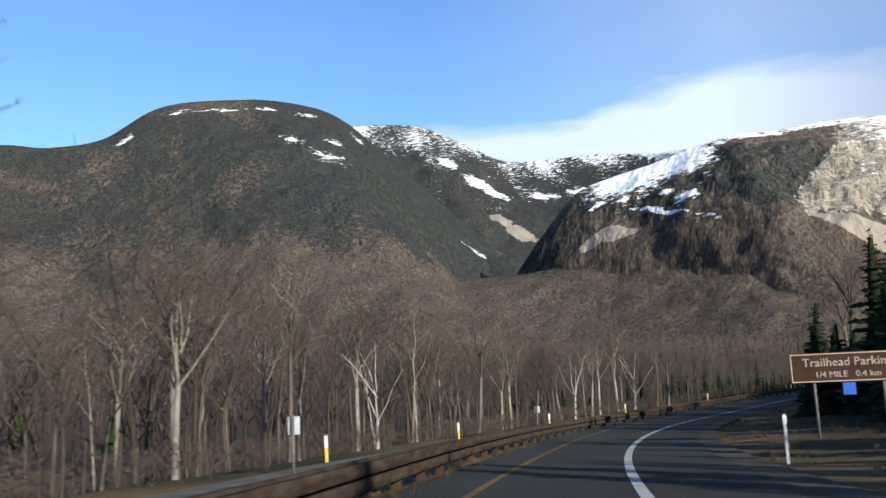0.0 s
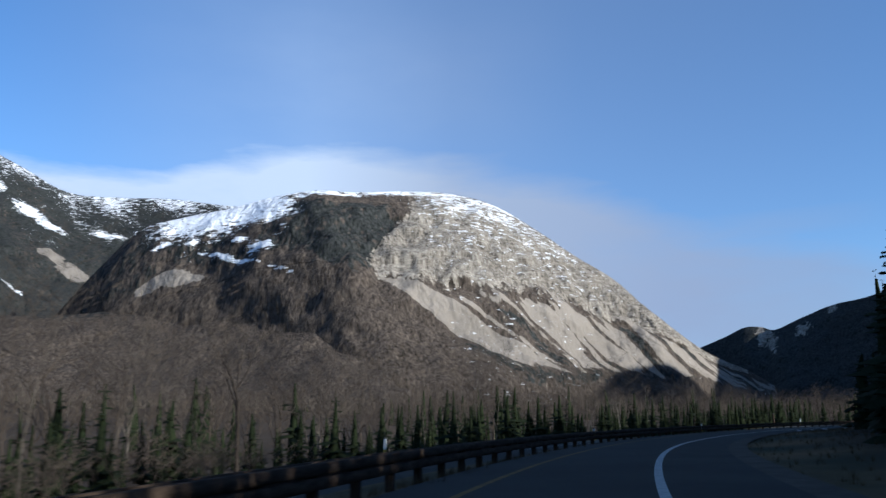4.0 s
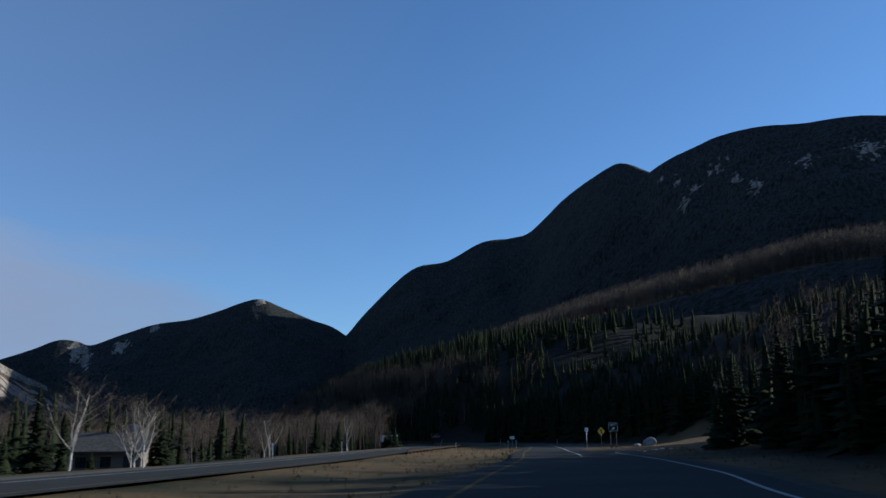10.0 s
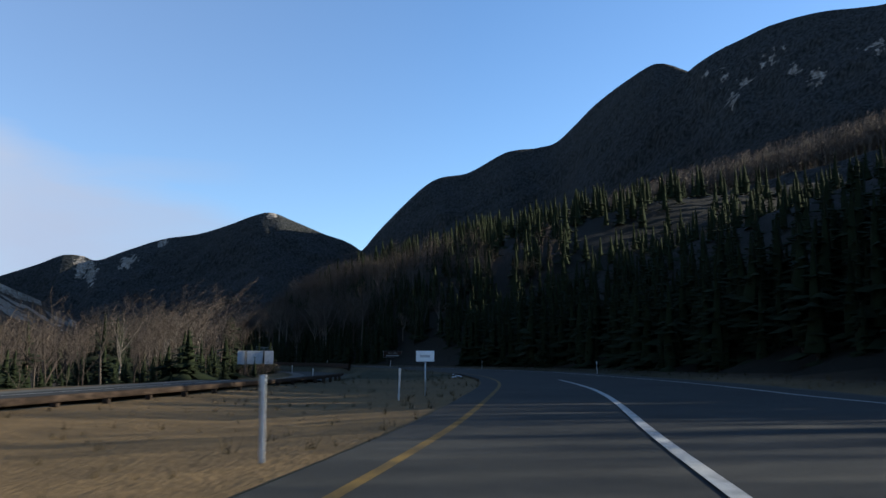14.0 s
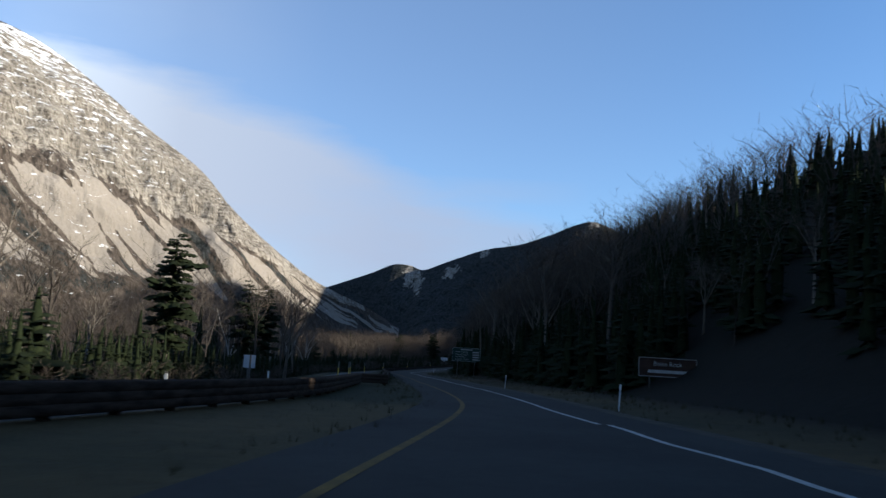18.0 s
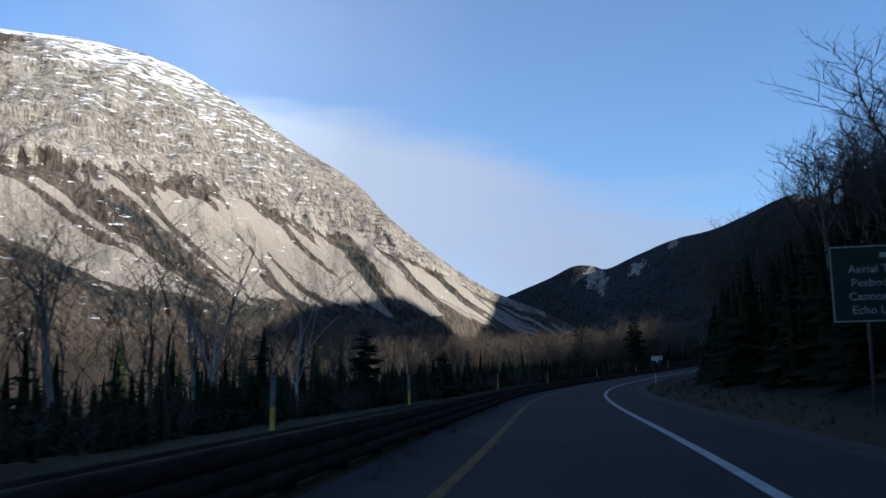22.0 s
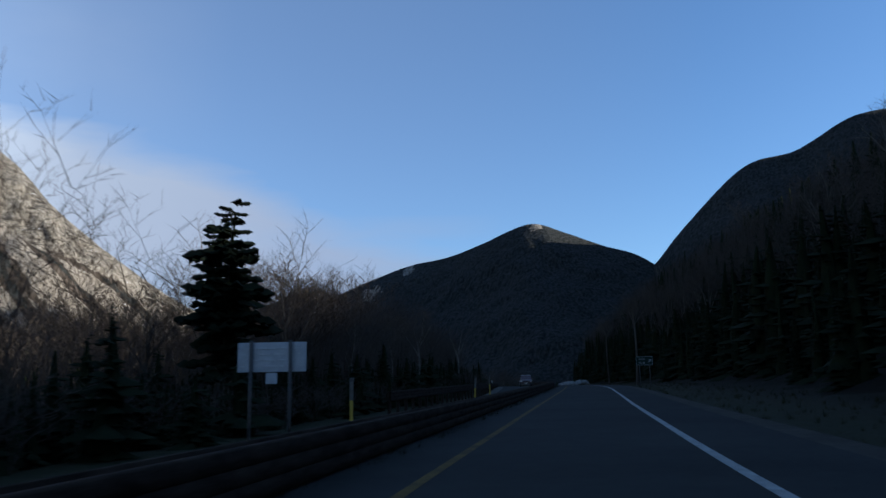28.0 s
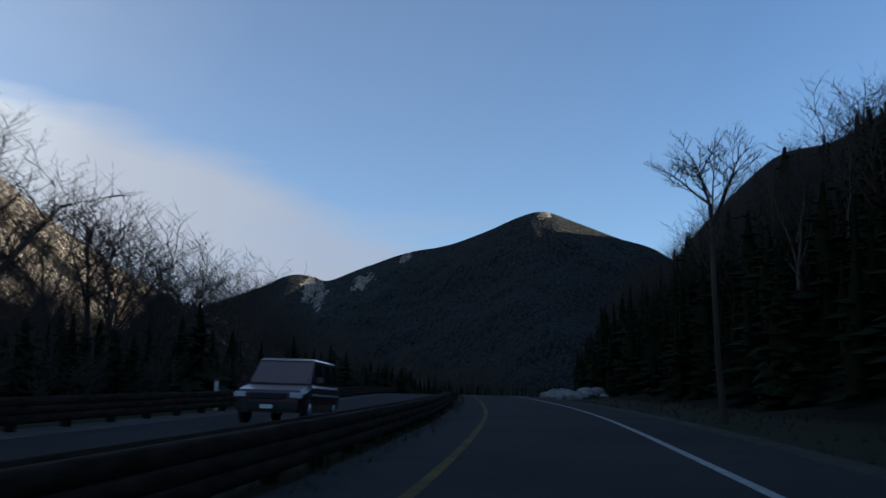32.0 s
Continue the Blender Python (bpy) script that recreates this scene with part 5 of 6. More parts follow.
def loft_mesh(name, sections, mat):
    """Closed cross-sections joined along y."""
    n = len(sections[0])
    v = np.array([p for s in sections for p in s], float)
    f = []
    for i in range(len(sections) - 1):
        for k in range(n):
            a, b = i * n + k, i * n + (k + 1) % n
            f.append((a, b, b + n, a + n))
    me = bpy.data.meshes.new(name)
    me.from_pydata([tuple(q) for q in v], [], f + [tuple(range(n))[::-1], tuple(range((len(sections) - 1) * n, len(v)))])
    me.materials.append(mat)
    return me


def car(label, rgb, roof_rgb, length, width, height, hood, nose):
    """A van or estate car; its nose looks along -y."""
    body_mat, roof_mat = paint("car_paint", rgb), paint("roof_paint", roof_rgb)
    root = thing("van" if hood < 1 else "car", label, "vehicle")
    w, L = width / 2, length

    def sec(y, half, zt, zb=0.30, tuck=0.06):
        return [(-half + tuck, y, zb), (half - tuck, y, zb), (half, y, zb + 0.2), (half, y, zt - 0.12), (half - 0.08, y, zt), (-half + 0.08, y, zt), (-half, y, zt - 0.12), (-half, y, zb + 0.2)]
    belt = 1.02 if hood >= 1 else 1.08
    part("body", loft_mesh("body", [sec(0.0, w * 0.86, nose), sec(0.12, w * 0.95, nose + 0.1), sec(hood, w, belt - 0.04), sec(hood + 0.1, w, belt), sec(L * 0.9, w, belt), sec(L, w * 0.95, belt - 0.04)], body_mat), root)
    a, b = hood, hood + 0.85
    top = height

    def cab(y, half, z):
        return [(-half, y, belt - 0.03), (half, y, belt - 0.03), (half * 0.86, y, z), (-half * 0.86, y, z)]
    part("cabin", loft_mesh("cabin", [cab(a, w * 0.95, belt), cab(b, w * 0.96, top), cab(L * 0.93, w * 0.96, top), cab(L * 0.995, w * 0.93, belt + 0.05)], body_mat), root)
    part("roof", loft_mesh("roof", [[(-w * 0.84, y, top - 0.01), (w * 0.84, y, top - 0.01), (w * 0.74, y, top + 0.05), (-w * 0.74, y, top + 0.05)] for y in (b - 0.03, b + 0.2, L * 0.9, L * 0.935)], roof_mat), root, "pale roof")

    def pane(name, p):
        me = bpy.data.meshes.new(name)
        p = [Vector(q) for q in p]
        nrm = (p[1] - p[0]).cross(p[2] - p[0]).normalized() * 0.012
        me.from_pydata([q + nrm for q in p] + [q - nrm for q in p], [], [(0, 1, 2, 3), (7, 6, 5, 4), (0, 4, 5, 1), (1, 5, 6, 2), (2, 6, 7, 3), (3, 7, 4, 0)])
        me.materials.append(MAT_CARGLASS)
        return me
    part("windscreen", pane("windscreen", [(-w * 0.88, a + 0.08, belt + 0.04), (w * 0.88, a + 0.08, belt + 0.04), (w * 0.78, b - 0.03, top - 0.06), (-w * 0.78, b - 0.03, top - 0.06)]), root, "dark windscreen")
    for sx in (-1, 1):
        for y0, y1 in ((b - 0.25, b + 0.75), (b + 0.85, b + 1.75), (b + 1.85, L * 0.9)):
            part("side_window", pane("side_window", [(sx * w * 0.952, y0 - 0.1, belt + 0.05), (sx * w * 0.952, y1, belt + 0.05), (sx * w * 0.845, y1, top - 0.08), (sx * w * 0.845, y0 + 0.15, top - 0.08)]), root, "dark side window")
        part("headlight", done(block(sx * w * 0.78 - 0.17, sx * w * 0.78 + 0.17, -0.02, 0.14, 0.66, 0.82, 0.03, 2), "headlight", MAT_LAMP), root, "clear headlight")
        mir = part("mirror", done(block(sx * (w + 0.12) - 0.1, sx * (w + 0.12) + 0.1, a + 0.35, a + 0.46, belt + 0.02, belt + 0.18, 0.03, 2), "mirror", body_mat), root)
        for y in (0.82, L - 0.9):
            v, f = tube([(sx * (w - 0.21), y, 0.33), (sx * (w - 0.2), y, 0.33), (sx * (w - 0.01), y, 0.33), (sx * w, y, 0.33)], [0.22, 0.33, 0.33, 0.22], 20)
            wheel = part("tyre", mesh_np("tyre", v, f, MAT_RUBBER, True), root)
            part("rim", rod("rim", (sx * (w - 0.12), y, 0.33), (sx * (w + 0.004), y, 0.33), 0.21, MAT_GALV, 16), wheel, "grey steel rim")
    part("bumper", done(block(-w * 0.9, w * 0.9, -0.1, 0.12, 0.34, 0.56, 0.04, 2), "bumper", MAT_TRIM), root, "dark bumper")
    part("grille", done(block(-w * 0.5, w * 0.5, -0.03, 0.1, 0.64, 0.8, 0.02), "grille", MAT_TRIM), root)
    part("number_plate", done(block(-0.16, 0.16, -0.125, -0.1, 0.4, 0.5, 0.005), "number_plate", MAT_SIGNWHITE), root, "blank white plate")
    part("side_strip", done(block(w - 0.01, w + 0.012, 0.9, L * 0.9, 0.74, 0.8, 0.004), "side_strip", MAT_GALV), root, "pale side strip")
    part("side_strip", done(block(-w - 0.012, -w + 0.01, 0.9, L * 0.9, 0.74, 0.8, 0.004), "side_strip", MAT_GALV), root, "pale side strip")
    return root


van = car("dark plum minivan with a pale roof edge on the far lane", (0.05, 0.022, 0.03), (0.45, 0.45, 0.46), 4.8, 1.86, 1.72, 0.95, 0.78)
van.matrix_world = spot(918, -6.8, 0, 0, True)

# ---------------------------------------------------------------- stones and cabin
MAT_STONE = two_tone("granite", (0.12, 0.115, 0.105), (0.31, 0.295, 0.27), 1.2, 0.9, bump=0.6)


def boulder(name, size, seed, label):
    bm = bmesh.new()
    bmesh.ops.create_icosphere(bm, subdivisions=4, radius=1)
    for v in bm.verts:
        n = noise.fractal(v.co * 0.9 + Vector((seed * 7.1, 0, 0)), 1, 2, 4)
        k = noise.cell(v.co * 1.6 + Vector((seed, 0, 0)))
        v.co *= 1 + 0.28 * n + 0.05 * k
        v.co = Vector((v.co.x * size[0], v.co.y * size[1], v.co.z * size[2] + size[2] * 0.45))
    return tagged(new(name, done(bm, name, MAT_STONE, True)), label, "boulder")


stand(boulder("boulder", (0.78, 0.7, 0.72), 2, "large pale granite boulder on the dry grass"), 388, 12.1)
stand(boulder("boulder", (0.4, 0.36, 0.24), 5, "smaller grey boulder beside the large one"), 389, 10.8)
stand(boulder("boulder", (1.6, 1.3, 1.1), 8, "grey boulder at the edge of the dark woods"), 752, 12.8)
rn = random.Random(5)
for i in range(14):
    k = rn.uniform(0.4, 1.2)
    stand(boulder("boulder", (k, k * 0.8, k * 0.6), 20 + i, "pale boulder in a heap beside the road"), 985 + rn.uniform(-9, 12), 6.5 + rn.uniform(0, 6))

MAT_CABINWALL = two_tone("weathered_boards", (0.10, 0.08, 0.06), (0.19, 0.155, 0.12), 4, 0.9, (1, 1, 6))
MAT_ROOF = two_tone("grey_shingles", (0.05, 0.045, 0.04), (0.12, 0.108, 0.095), 3, 0.95, spec=0.1)
cabin = thing("cabin", "low brown wooden cabin with a grey roof among birches", "cabin")
part("wall", block_mesh("wall", (-3.6, 3.6, -2.4, 2.4, -1.2, 2.3), MAT_CABINWALL), cabin)
part("roof", loft_mesh("roof", [[(-4.2, -3.0, 2.2), (4.2, -3.0, 2.2), (4.2, -3.0, 2.34), (-4.2, -3.0, 2.34)], [(-4.2, 0, 4.0), (4.2, 0, 4.0), (4.2, 0, 4.16), (-4.2, 0, 4.16)], [(-4.2, 3.0, 2.2), (4.2, 3.0, 2.2), (4.2, 3.0, 2.34), (-4.2, 3.0, 2.34)]], MAT_ROOF), cabin)
part("gable", loft_mesh("gable", [[(-3.6, -2.4, 2.3), (-3.6, 2.4, 2.3), (-3.6, 0, 3.95)], [(3.6, -2.4, 2.3), (3.6, 2.4, 2.3), (3.6, 0, 3.95)]], MAT_CABINWALL), cabin)
part("chimney", block_mesh("chimney", (1.4, 2.1, 0.3, 1.0, 2.6, 5.0), MAT_STONE), cabin, "stone chimney")
for x in (-2.2, 0.2):
    part("window", block_mesh("window", (x - 0.5, x + 0.5, -2.44, -2.4, 0.8, 1.8), MAT_CARGLASS), cabin, "dark window")
part("door", block_mesh("door", (1.9, 2.8, -2.45, -2.4, -0.2, 1.85), MAT_TRIM), cabin)
cabin.matrix_world = spot(365, -44, 8)

# ---------------------------------------------------------------- trees beside the road
BARE = [forked_tree(11, 10.5, 0.12), forked_tree(12, 12.0, 0.14, (5, 5, 5, 3), 0.5, 0.55), bare_tree(13, 10.5, 0.09, 14, 0.34, 0.24, upward=1.05), forked_tree(14, 12.5, 0.16, (6, 5, 5, 3), 0.44, 0.62),
        bare_tree(15, 10.5, 0.10, 11, 0.42, 0.26, upward=1.2), forked_tree(16, 11.5, 0.12, (5, 6, 5, 3), 0.36, 0.5)]
BIRCH = [forked_tree(31, 10.5, 0.16, (5, 5, 5, 2), 0.24, 0.62, pale=1.7), forked_tree(32, 11.5, 0.15, (4, 6, 5, 3), 0.3, 0.55, pale=1.7)]
SPRUCE = [conifer(21, 9.0, 2.7), conifer(22, 7.0, 2.5, 22), conifer(23, 11.0, 2.9, 30), conifer(24, 5.0, 2.3, 17, 8, 0.03)]
PINE = [conifer(41, 14.0, 3.0, 19, 9, 0.3, 0.45, 4, 0.2, True), conifer(42, 13.0, 2.8, 17, 9, 0.26, 0.5, 4, 0.2, True)]
OLD = [forked_tree(101, 14.0, 0.2, (6, 6, 6, 4), 0.34, 0.8, pale=0.55), forked_tree(102, 13.0, 0.18, (6, 6, 6, 4), 0.4, 0.72, pale=0.55), forked_tree(105, 13.5, 0.17, (5, 6, 6, 4), 0.46, 0.68, pale=0.55)]

LABELS = ("leafless grey-barked tree in the roadside woods", "pale leafless birch among the roadside trees", "dark green spruce at the edge of the woods", "tall dark ragged pine above the bare trees")
bare_src = [tree_thing("bare_tree", t, (MAT_WOOD, MAT_WOOD), LABELS[0], "tree", "leafless roadside trees") for t in BARE]
old_src = [tree_thing("bare_tree", t, (MAT_WOOD, MAT_WOOD), "tall leafless tree with a wide fine-twigged crown", "tree", "leafless roadside trees") for t in OLD]
pale_src = [tree_thing("bare_tree", forked_tree(111 + i, 10.5, 0.16, (5, 5, 5, 3), 0.4, 0.62, pale=1.15, thick=1.1), (MAT_WOOD, MAT_WOOD), "pale-barked leafless tree with forked spreading limbs", "tree", "leafless roadside trees") for i in range(3)]
tall_src = tree_thing("bare_tree", forked_tree(103, 11.2, 0.13, (6, 6, 6, 5), 0.6, 0.8, pale=0.45), (MAT_WOOD, MAT_WOOD), "tall slender leafless tree with a small crown", "tree", "leafless roadside trees")
birch_src = [tree_thing("birch_tree", t, (MAT_WOOD, MAT_WOOD), LABELS[1], "tree", "pale birches") for t in BIRCH]
spruce_src = [tree_thing("spruce_tree", t, (MAT_WOOD, MAT_NEEDLE), LABELS[2], "tree", "roadside spruces") for t in SPRUCE]
pine_src = [tree_thing("pine_tree", t, (MAT_WOOD, MAT_NEEDLE), LABELS[3], "tree", "tall pines") for t in PINE]
used = set()


SIGNS = [(32, 8.6), (231, 6.8), (561, 14.7), (641, 9.5), (879, 6.7), (115, 5.2), (381, 9), (388, 13.4)]


def in_clear(s, off):
    """Whether a tree here would stand before a road sign."""
    return any(a - 34 < s < a + 3 and 0 < off < b + 2.6 for a, b in SIGNS)


def plant(src, s, off, size, turn=None, lean=0.0):
    p = at(s, off)[0]
    z = ground_at(p[0], p[1])[0]
    m = pose(p[0], p[1], z - 0.05, lean, 0, random.uniform(0, 360) if turn is None else turn)
    if src in used:
        ob = copy_thing(src, m)
    else:
        ob = src
        ob.matrix_world = m
        used.add(src)
    ob.scale = (size * random.uniform(0.9, 1.12), size * random.uniform(0.9, 1.12), size)
    return ob


rn = random.Random(77)


def spruce_share(t):
    return float(np.interp(t, [0, 1.8, 3, 4.2, 6, 9, 10, 13, 15, 17, 18.8, 19.5, 25, 26, 29, 34], [0.02, 0.04, 0.07, 0.12, 0.35, 0.7, 0.7, 0.7, 0.45, 0.3, 0.3, 0.5, 0.5, 0.4, 0.15, 0.15]))


stuff_bare, stuff_spruce, hill_spruce = [], [], []
s = -30.0
while s < 1150:                                           # woods beyond the far lane
    t = s / STEP
    gap = 2.7 if t < 4.5 else 5.7
    base = float(oncoming(s)) - 8.5
    tall = float(np.interp(t, [0, 2, 3.5, 8, 12, 14, 16.5, 18, 24.5, 26, 28, 29, 31.4, 32, 33.5, 36], [1.2, 1.15, 0.95, 0.85, 0.8, 0.66, 0.68, 1.0, 0.95, 0.85, 0.95, 1.05, 1.1, 0.98, 0.98, 0.9]))
    if 11.0 < t < 13.4:
        base -= 13 * min(1, (t - 11.0) * 3, (13.4 - t) * 3)
    hedge = 4.8 < t < 9.8 or 16.6 < t < 25.5
    if rn.random() < (0.58 if t < 4.6 else 0.26) and not (9.3 < t < 13.2 and rn.random() < 0.55):
        plant(bare_src[rn.randrange(6)], s + rn.uniform(-1.4, 1.4), base - 0.5 - 9 * rn.random() ** 1.2 - (5 if hedge else 0), tall * rn.uniform(0.65, 1.15), lean=rn.uniform(-4, 4))
    if t < 4.6 and rn.random() < (0.55 if t < 2.4 else 0.3) or 18 < t < 25.5 and rn.random() < 0.6:
        plant(pale_src[rn.randrange(3)], s + rn.uniform(-1.4, 1.4), base - (1 + 7 * rn.random() if t < 5 else 6 + 9 * rn.random()), rn.uniform(0.8, 1.25) if t < 5 else rn.uniform(0.9, 1.25), lean=rn.uniform(-5, 5))
    for q in range(int(gap * (3.4 if t > 28 else 2.2 if t > 25.5 else 2.3 if t < 5 else 0.6 if 9.5 < t < 14 else 1.1))):
        stuff_bare.append((s + rn.uniform(-2.6, 2.6), base - 2 - (60 if t > 25.5 else 32) * rn.random(), tall * rn.uniform(0.7, 1.25)))
    if rn.random() < spruce_share(t) * gap / 4.2:
        plant(spruce_src[3 if hedge and rn.random() < 0.6 else 1 if hedge else rn.randrange(4)], s + rn.uniform(-1.4, 1.4), base + (1.5 if hedge else -1.0) - (4.5 if hedge else 10) * rn.random(), rn.uniform(0.26, 0.48) if 16 < t < 25.5 or 4.5 < t < 6.5 else rn.uniform(0.4, 0.72))
    for q in range(3):
        if rn.random() < spruce_share(t) * gap / 4.2:
            stuff_spruce.append((s + rn.uniform(-2, 2), base - 6 - 26 * rn.random(), rn.uniform(0.5, 1.05)))
    if hedge:
        for q in range(int(gap * (4.4 if t > 19 else 1.5 if t < 10 else 0.5))):
            stuff_spruce.append((s + rn.uniform(-2.7, 2.7), base + 1.5 - 9 * rn.random(), rn.uniform(0.22, 0.45) if t < 6.4 else rn.uniform(0.25, 0.58) if t < 10 else rn.uniform(0.2, 0.42) if t < 20.2 else rn.uniform(0.16, 0.38)))
    if t > 25.8:
        if rn.random() < (0.4 if t < 28.5 else 0.5):
            plant(old_src[rn.randrange(3)], s + rn.uniform(-2, 2), base - 6 - 24 * rn.random(), tall * rn.uniform(0.78, 1.0))
        for q in range(int(gap * 1.6)):
            stuff_spruce.append((s + rn.uniform(-2.7, 2.7), base + 1 - 6 * rn.random(), rn.uniform(0.16, 0.36)))
        for q in range(int(gap * (3.2 if t > 28 else 2.0))):
            far = 50 * rn.random()
            (stuff_spruce if far < 22 else hill_spruce).append((s + rn.uniform(-2.7, 2.7), base - 3 - far, rn.uniform(0.35, 0.7)))
    s += gap


def wood_edge(t):
    return float(np.interp(t, [-3, 3, 9.5, 10.6, 11.6, 12.3, 13.2, 14.0, 15.2, 16.5, 25, 27, 29, 33], [10, 9, 6, 6, 6, 9, 26, 30, 12, 6, 5.5, 6.5, 8, 7]))


# trees before s = 0 stay out of view, added to shade the road
for s in np.arange(-52, 1060, 4.3):                       # the dark woods to the right
    t = s / STEP
    base = float(edge_off(s)) + wood_edge(t)
    full = float(np.interp(t, [-2, 0, 1, 1.6, 2.4, 12.0, 12.7, 15.0, 15.6, 29], [0.4, 0.25, 0.35, 0.8, 1, 1, 0.55, 0.55, 1, 1]))
    big = float(np.interp(t, [0, 2.5, 4, 9, 12, 17, 26, 32], [0.9, 0.9, 0.95, 1.2, 0.8, 0.72, 1.1, 1.2]))
    q = base + 2 + 26 * rn.random()
    if rn.random() < 0.12 * full and not in_clear(s, q):
        plant(bare_src[rn.randrange(6)], s + rn.uniform(-2, 2), q, big * rn.uniform(0.75, 1.15), lean=rn.uniform(-5, 5))
    q = base + 6 * rn.random()
    if rn.random() < (0.68 if t < 15.2 else 0.4) * full and not in_clear(s, q):
        plant(spruce_src[rn.randrange(4)], s + rn.uniform(-2, 2), q, big * (rn.uniform(0.65, 1.05) if t < 15.2 else rn.uniform(0.45, 0.75)))
    for q in range(6):
        if rn.random() < full:
            stuff_spruce.append((s + rn.uniform(-2, 2), base + 2 + (10 if 15.2 < t < 19 else 22) * rn.random(), big * rn.uniform(0.7, 1.15)))
    if 3 < t < 12.3 or t > 15.2:
        for q in range(9 if t < 19.5 else 5):
            stuff_spruce.append((s + rn.uniform(-2.2, 2.2), base + 1 + 11 * rn.random(), rn.uniform(0.9, 1.3) if 5.4 < t < 8.4 else rn.uniform(0.9, 1.2) if 15.3 < t < 18.6 else rn.uniform(0.6, 0.95)))
    for q in range(12 if t > 21 else 5 if t > 19.5 else 0):
        stuff_bare.append((s + rn.uniform(-2.2, 2.2), base + 6 + 34 * rn.random(), rn.uniform(0.85, 1.25) if t > 21 else rn.uniform(0.5, 0.75)))
    if t > 20.5 and rn.random() < 0.28:
        plant(old_src[rn.randrange(3)], s + rn.uniform(-2, 2), base + 3 + 12 * rn.random(), rn.uniform(0.8, 1.15))
    for q in range(10 if t > 19.5 else 14 if t > 14.3 else 7):
        if rn.random() < full:
            hill_spruce.append((s + rn.uniform(-2, 2), base + 14 + (105 if t > 19.5 else 80 if t > 14.3 else 45) * rn.random(), big * (rn.uniform(0.85, 1.3) if t > 19.5 else rn.uniform(0.6, 0.95))))
    for q in range(2):
        if rn.random() < full * (1.0 if t < 4 or 12.3 < t < 15.2 else 0.0 if 15.2 < t < 19.5 else 0.35):
            stuff_bare.append((s + rn.uniform(-2, 2), base + 6 + 40 * rn.random(), rn.uniform(0.8, 1.25)))

# trees that throw their shade across the road and the grass
for i in range(9):
    plant(bare_src[rn.randrange(6)], 392 + 5.4 * i + rn.uniform(-2, 2), 24 + 14 * rn.random(), rn.uniform(0.6, 0.8))

for i in range(70):                                   # sunlit trees beyond the ramp
    stuff_bare.append((402 + 58 * rn.random(), 32 + 30 * rn.random(), rn.uniform(0.75, 1.1)))

# trees that stand out
for s, o, k in ((351, -35, 0.7), (353, -36.4, 0.6), (354, -35.4, 0.72), (393, -36.2, 0.65), (394, -37.3, 0.55), (330, -30.1, 0.6), (420, -30.8, 0.7), (51, -16.4, 0.8), (116, -19.5, 0.95), (95, -17.5, 0.8), (664, -20.9, 1.1), (672, -18.8, 0.95), (600, -20.6, 0.9)):
    plant(birch_src[rn.randrange(2)], s, o, k)
for s, o, k in ((596, -18.6, 0.8), (603, -17.5, 0.75), (690, -19.7, 0.55), (827, -18.3, 0.95), (830, -20.2, 0.9), (813, -27.4, 0.95), (720, -21, 0.45), (559, -18.5, 0.7), (489, -35.9, 0.6)):
    plant(pine_src[rn.randrange(2)], s, o, k)
for s, o, k in ((588, 16.2, 0.95), (601, 18.4, 1.05), (613, 16.6, 0.9), (626, 19.7, 1.0), (657, 18, 1.0), (677, 17.3, 0.95), (604, -15, 0.85), (611, -16.4, 0.95), (618, -15.3, 0.8), (627, -17.3, 0.9), (590, -16.7, 0.8), (905, 26.7, 0.9), (918, 19.7, 0.8), (101, 10.4, 1.3), (113, 11.4, 1.35), (640, 13.8, 1.25), (652, 14.9, 1.2), (700, 14.3, 1.2), (708, 13.2, 1.15), (713, 14.5, 1.15), (742, 13.8, 1.2)):
    plant(old_src[rn.randrange(3)], s, o, k)
for s, o, k in ((724, 12.5, 1.05), (728, 15, 0.95), (667, 14.8, 1.05), (672, 17.5, 0.9), (602, 14.6, 1.25), (607, 16, 1.3), (612, 15.1, 1.05), (618, 17, 1.0), (624, 14, 0.7), (557, 21.9, 0.5), (567, 18.8, 0.5), (105, 10.5, 1.1), (809, 15, 0.9)):
    plant(old_src[rn.randrange(3)], s, o, k)
plant(tall_src, 928, 7.2, 1.03)
plant(tall_src, 906, 8.4, 1.17)
for s, o, k in ((838, -24, 1.1), (846, -22, 1.1), (850, -26, 1.15), (855, -23, 1.05), (860, -27, 1.15), (866, -24, 1.1), (872, -28, 1.15), (876, -24, 1.3), (883, -27, 1.2), (904, -25, 1.15), (910, -29, 1.15), (932, -23, 1.05), (938, -27, 1.1), (943, -23, 1.0), (949, -28, 1.1), (955, -24, 1.0), (961, -29, 1.1), (968, -25, 1.05), (976, -28, 1.1), (986, -26, 1.0)):
    plant(old_src[rn.randrange(3)], s, o, k)
for s, o, k in ((67, 9.9, 0.9), (73, 11.4, 1.0), (79, 9.9, 0.85), (85, 12.4, 1.0), (91, 10.4, 0.8), (151, 10.4, 0.8), (191, 10.9, 0.9), (197, 12.5, 1.0), (204, 11.1, 0.8), (356, 13.7, 1.1), (359, 15.8, 1.2), (362, 15.4, 1.1), (365, 17.5, 1.25), (368, 18.5, 1.1), (371, 20, 1.2), (374, 21.5, 1.2), (362, 21.9, 1.2), (368, 25, 1.25), (356, 19.7, 1.2), (378, 19.1, 1.2), (380, 20.6, 1.15), (382, 22.5, 1.25), (384, 25, 1.2), (381, 26, 1.3), (377, 23.1, 1.25)):
    plant(spruce_src[rn.randrange(3)], s, o, k * (0.66 if s > 300 else 1.0))
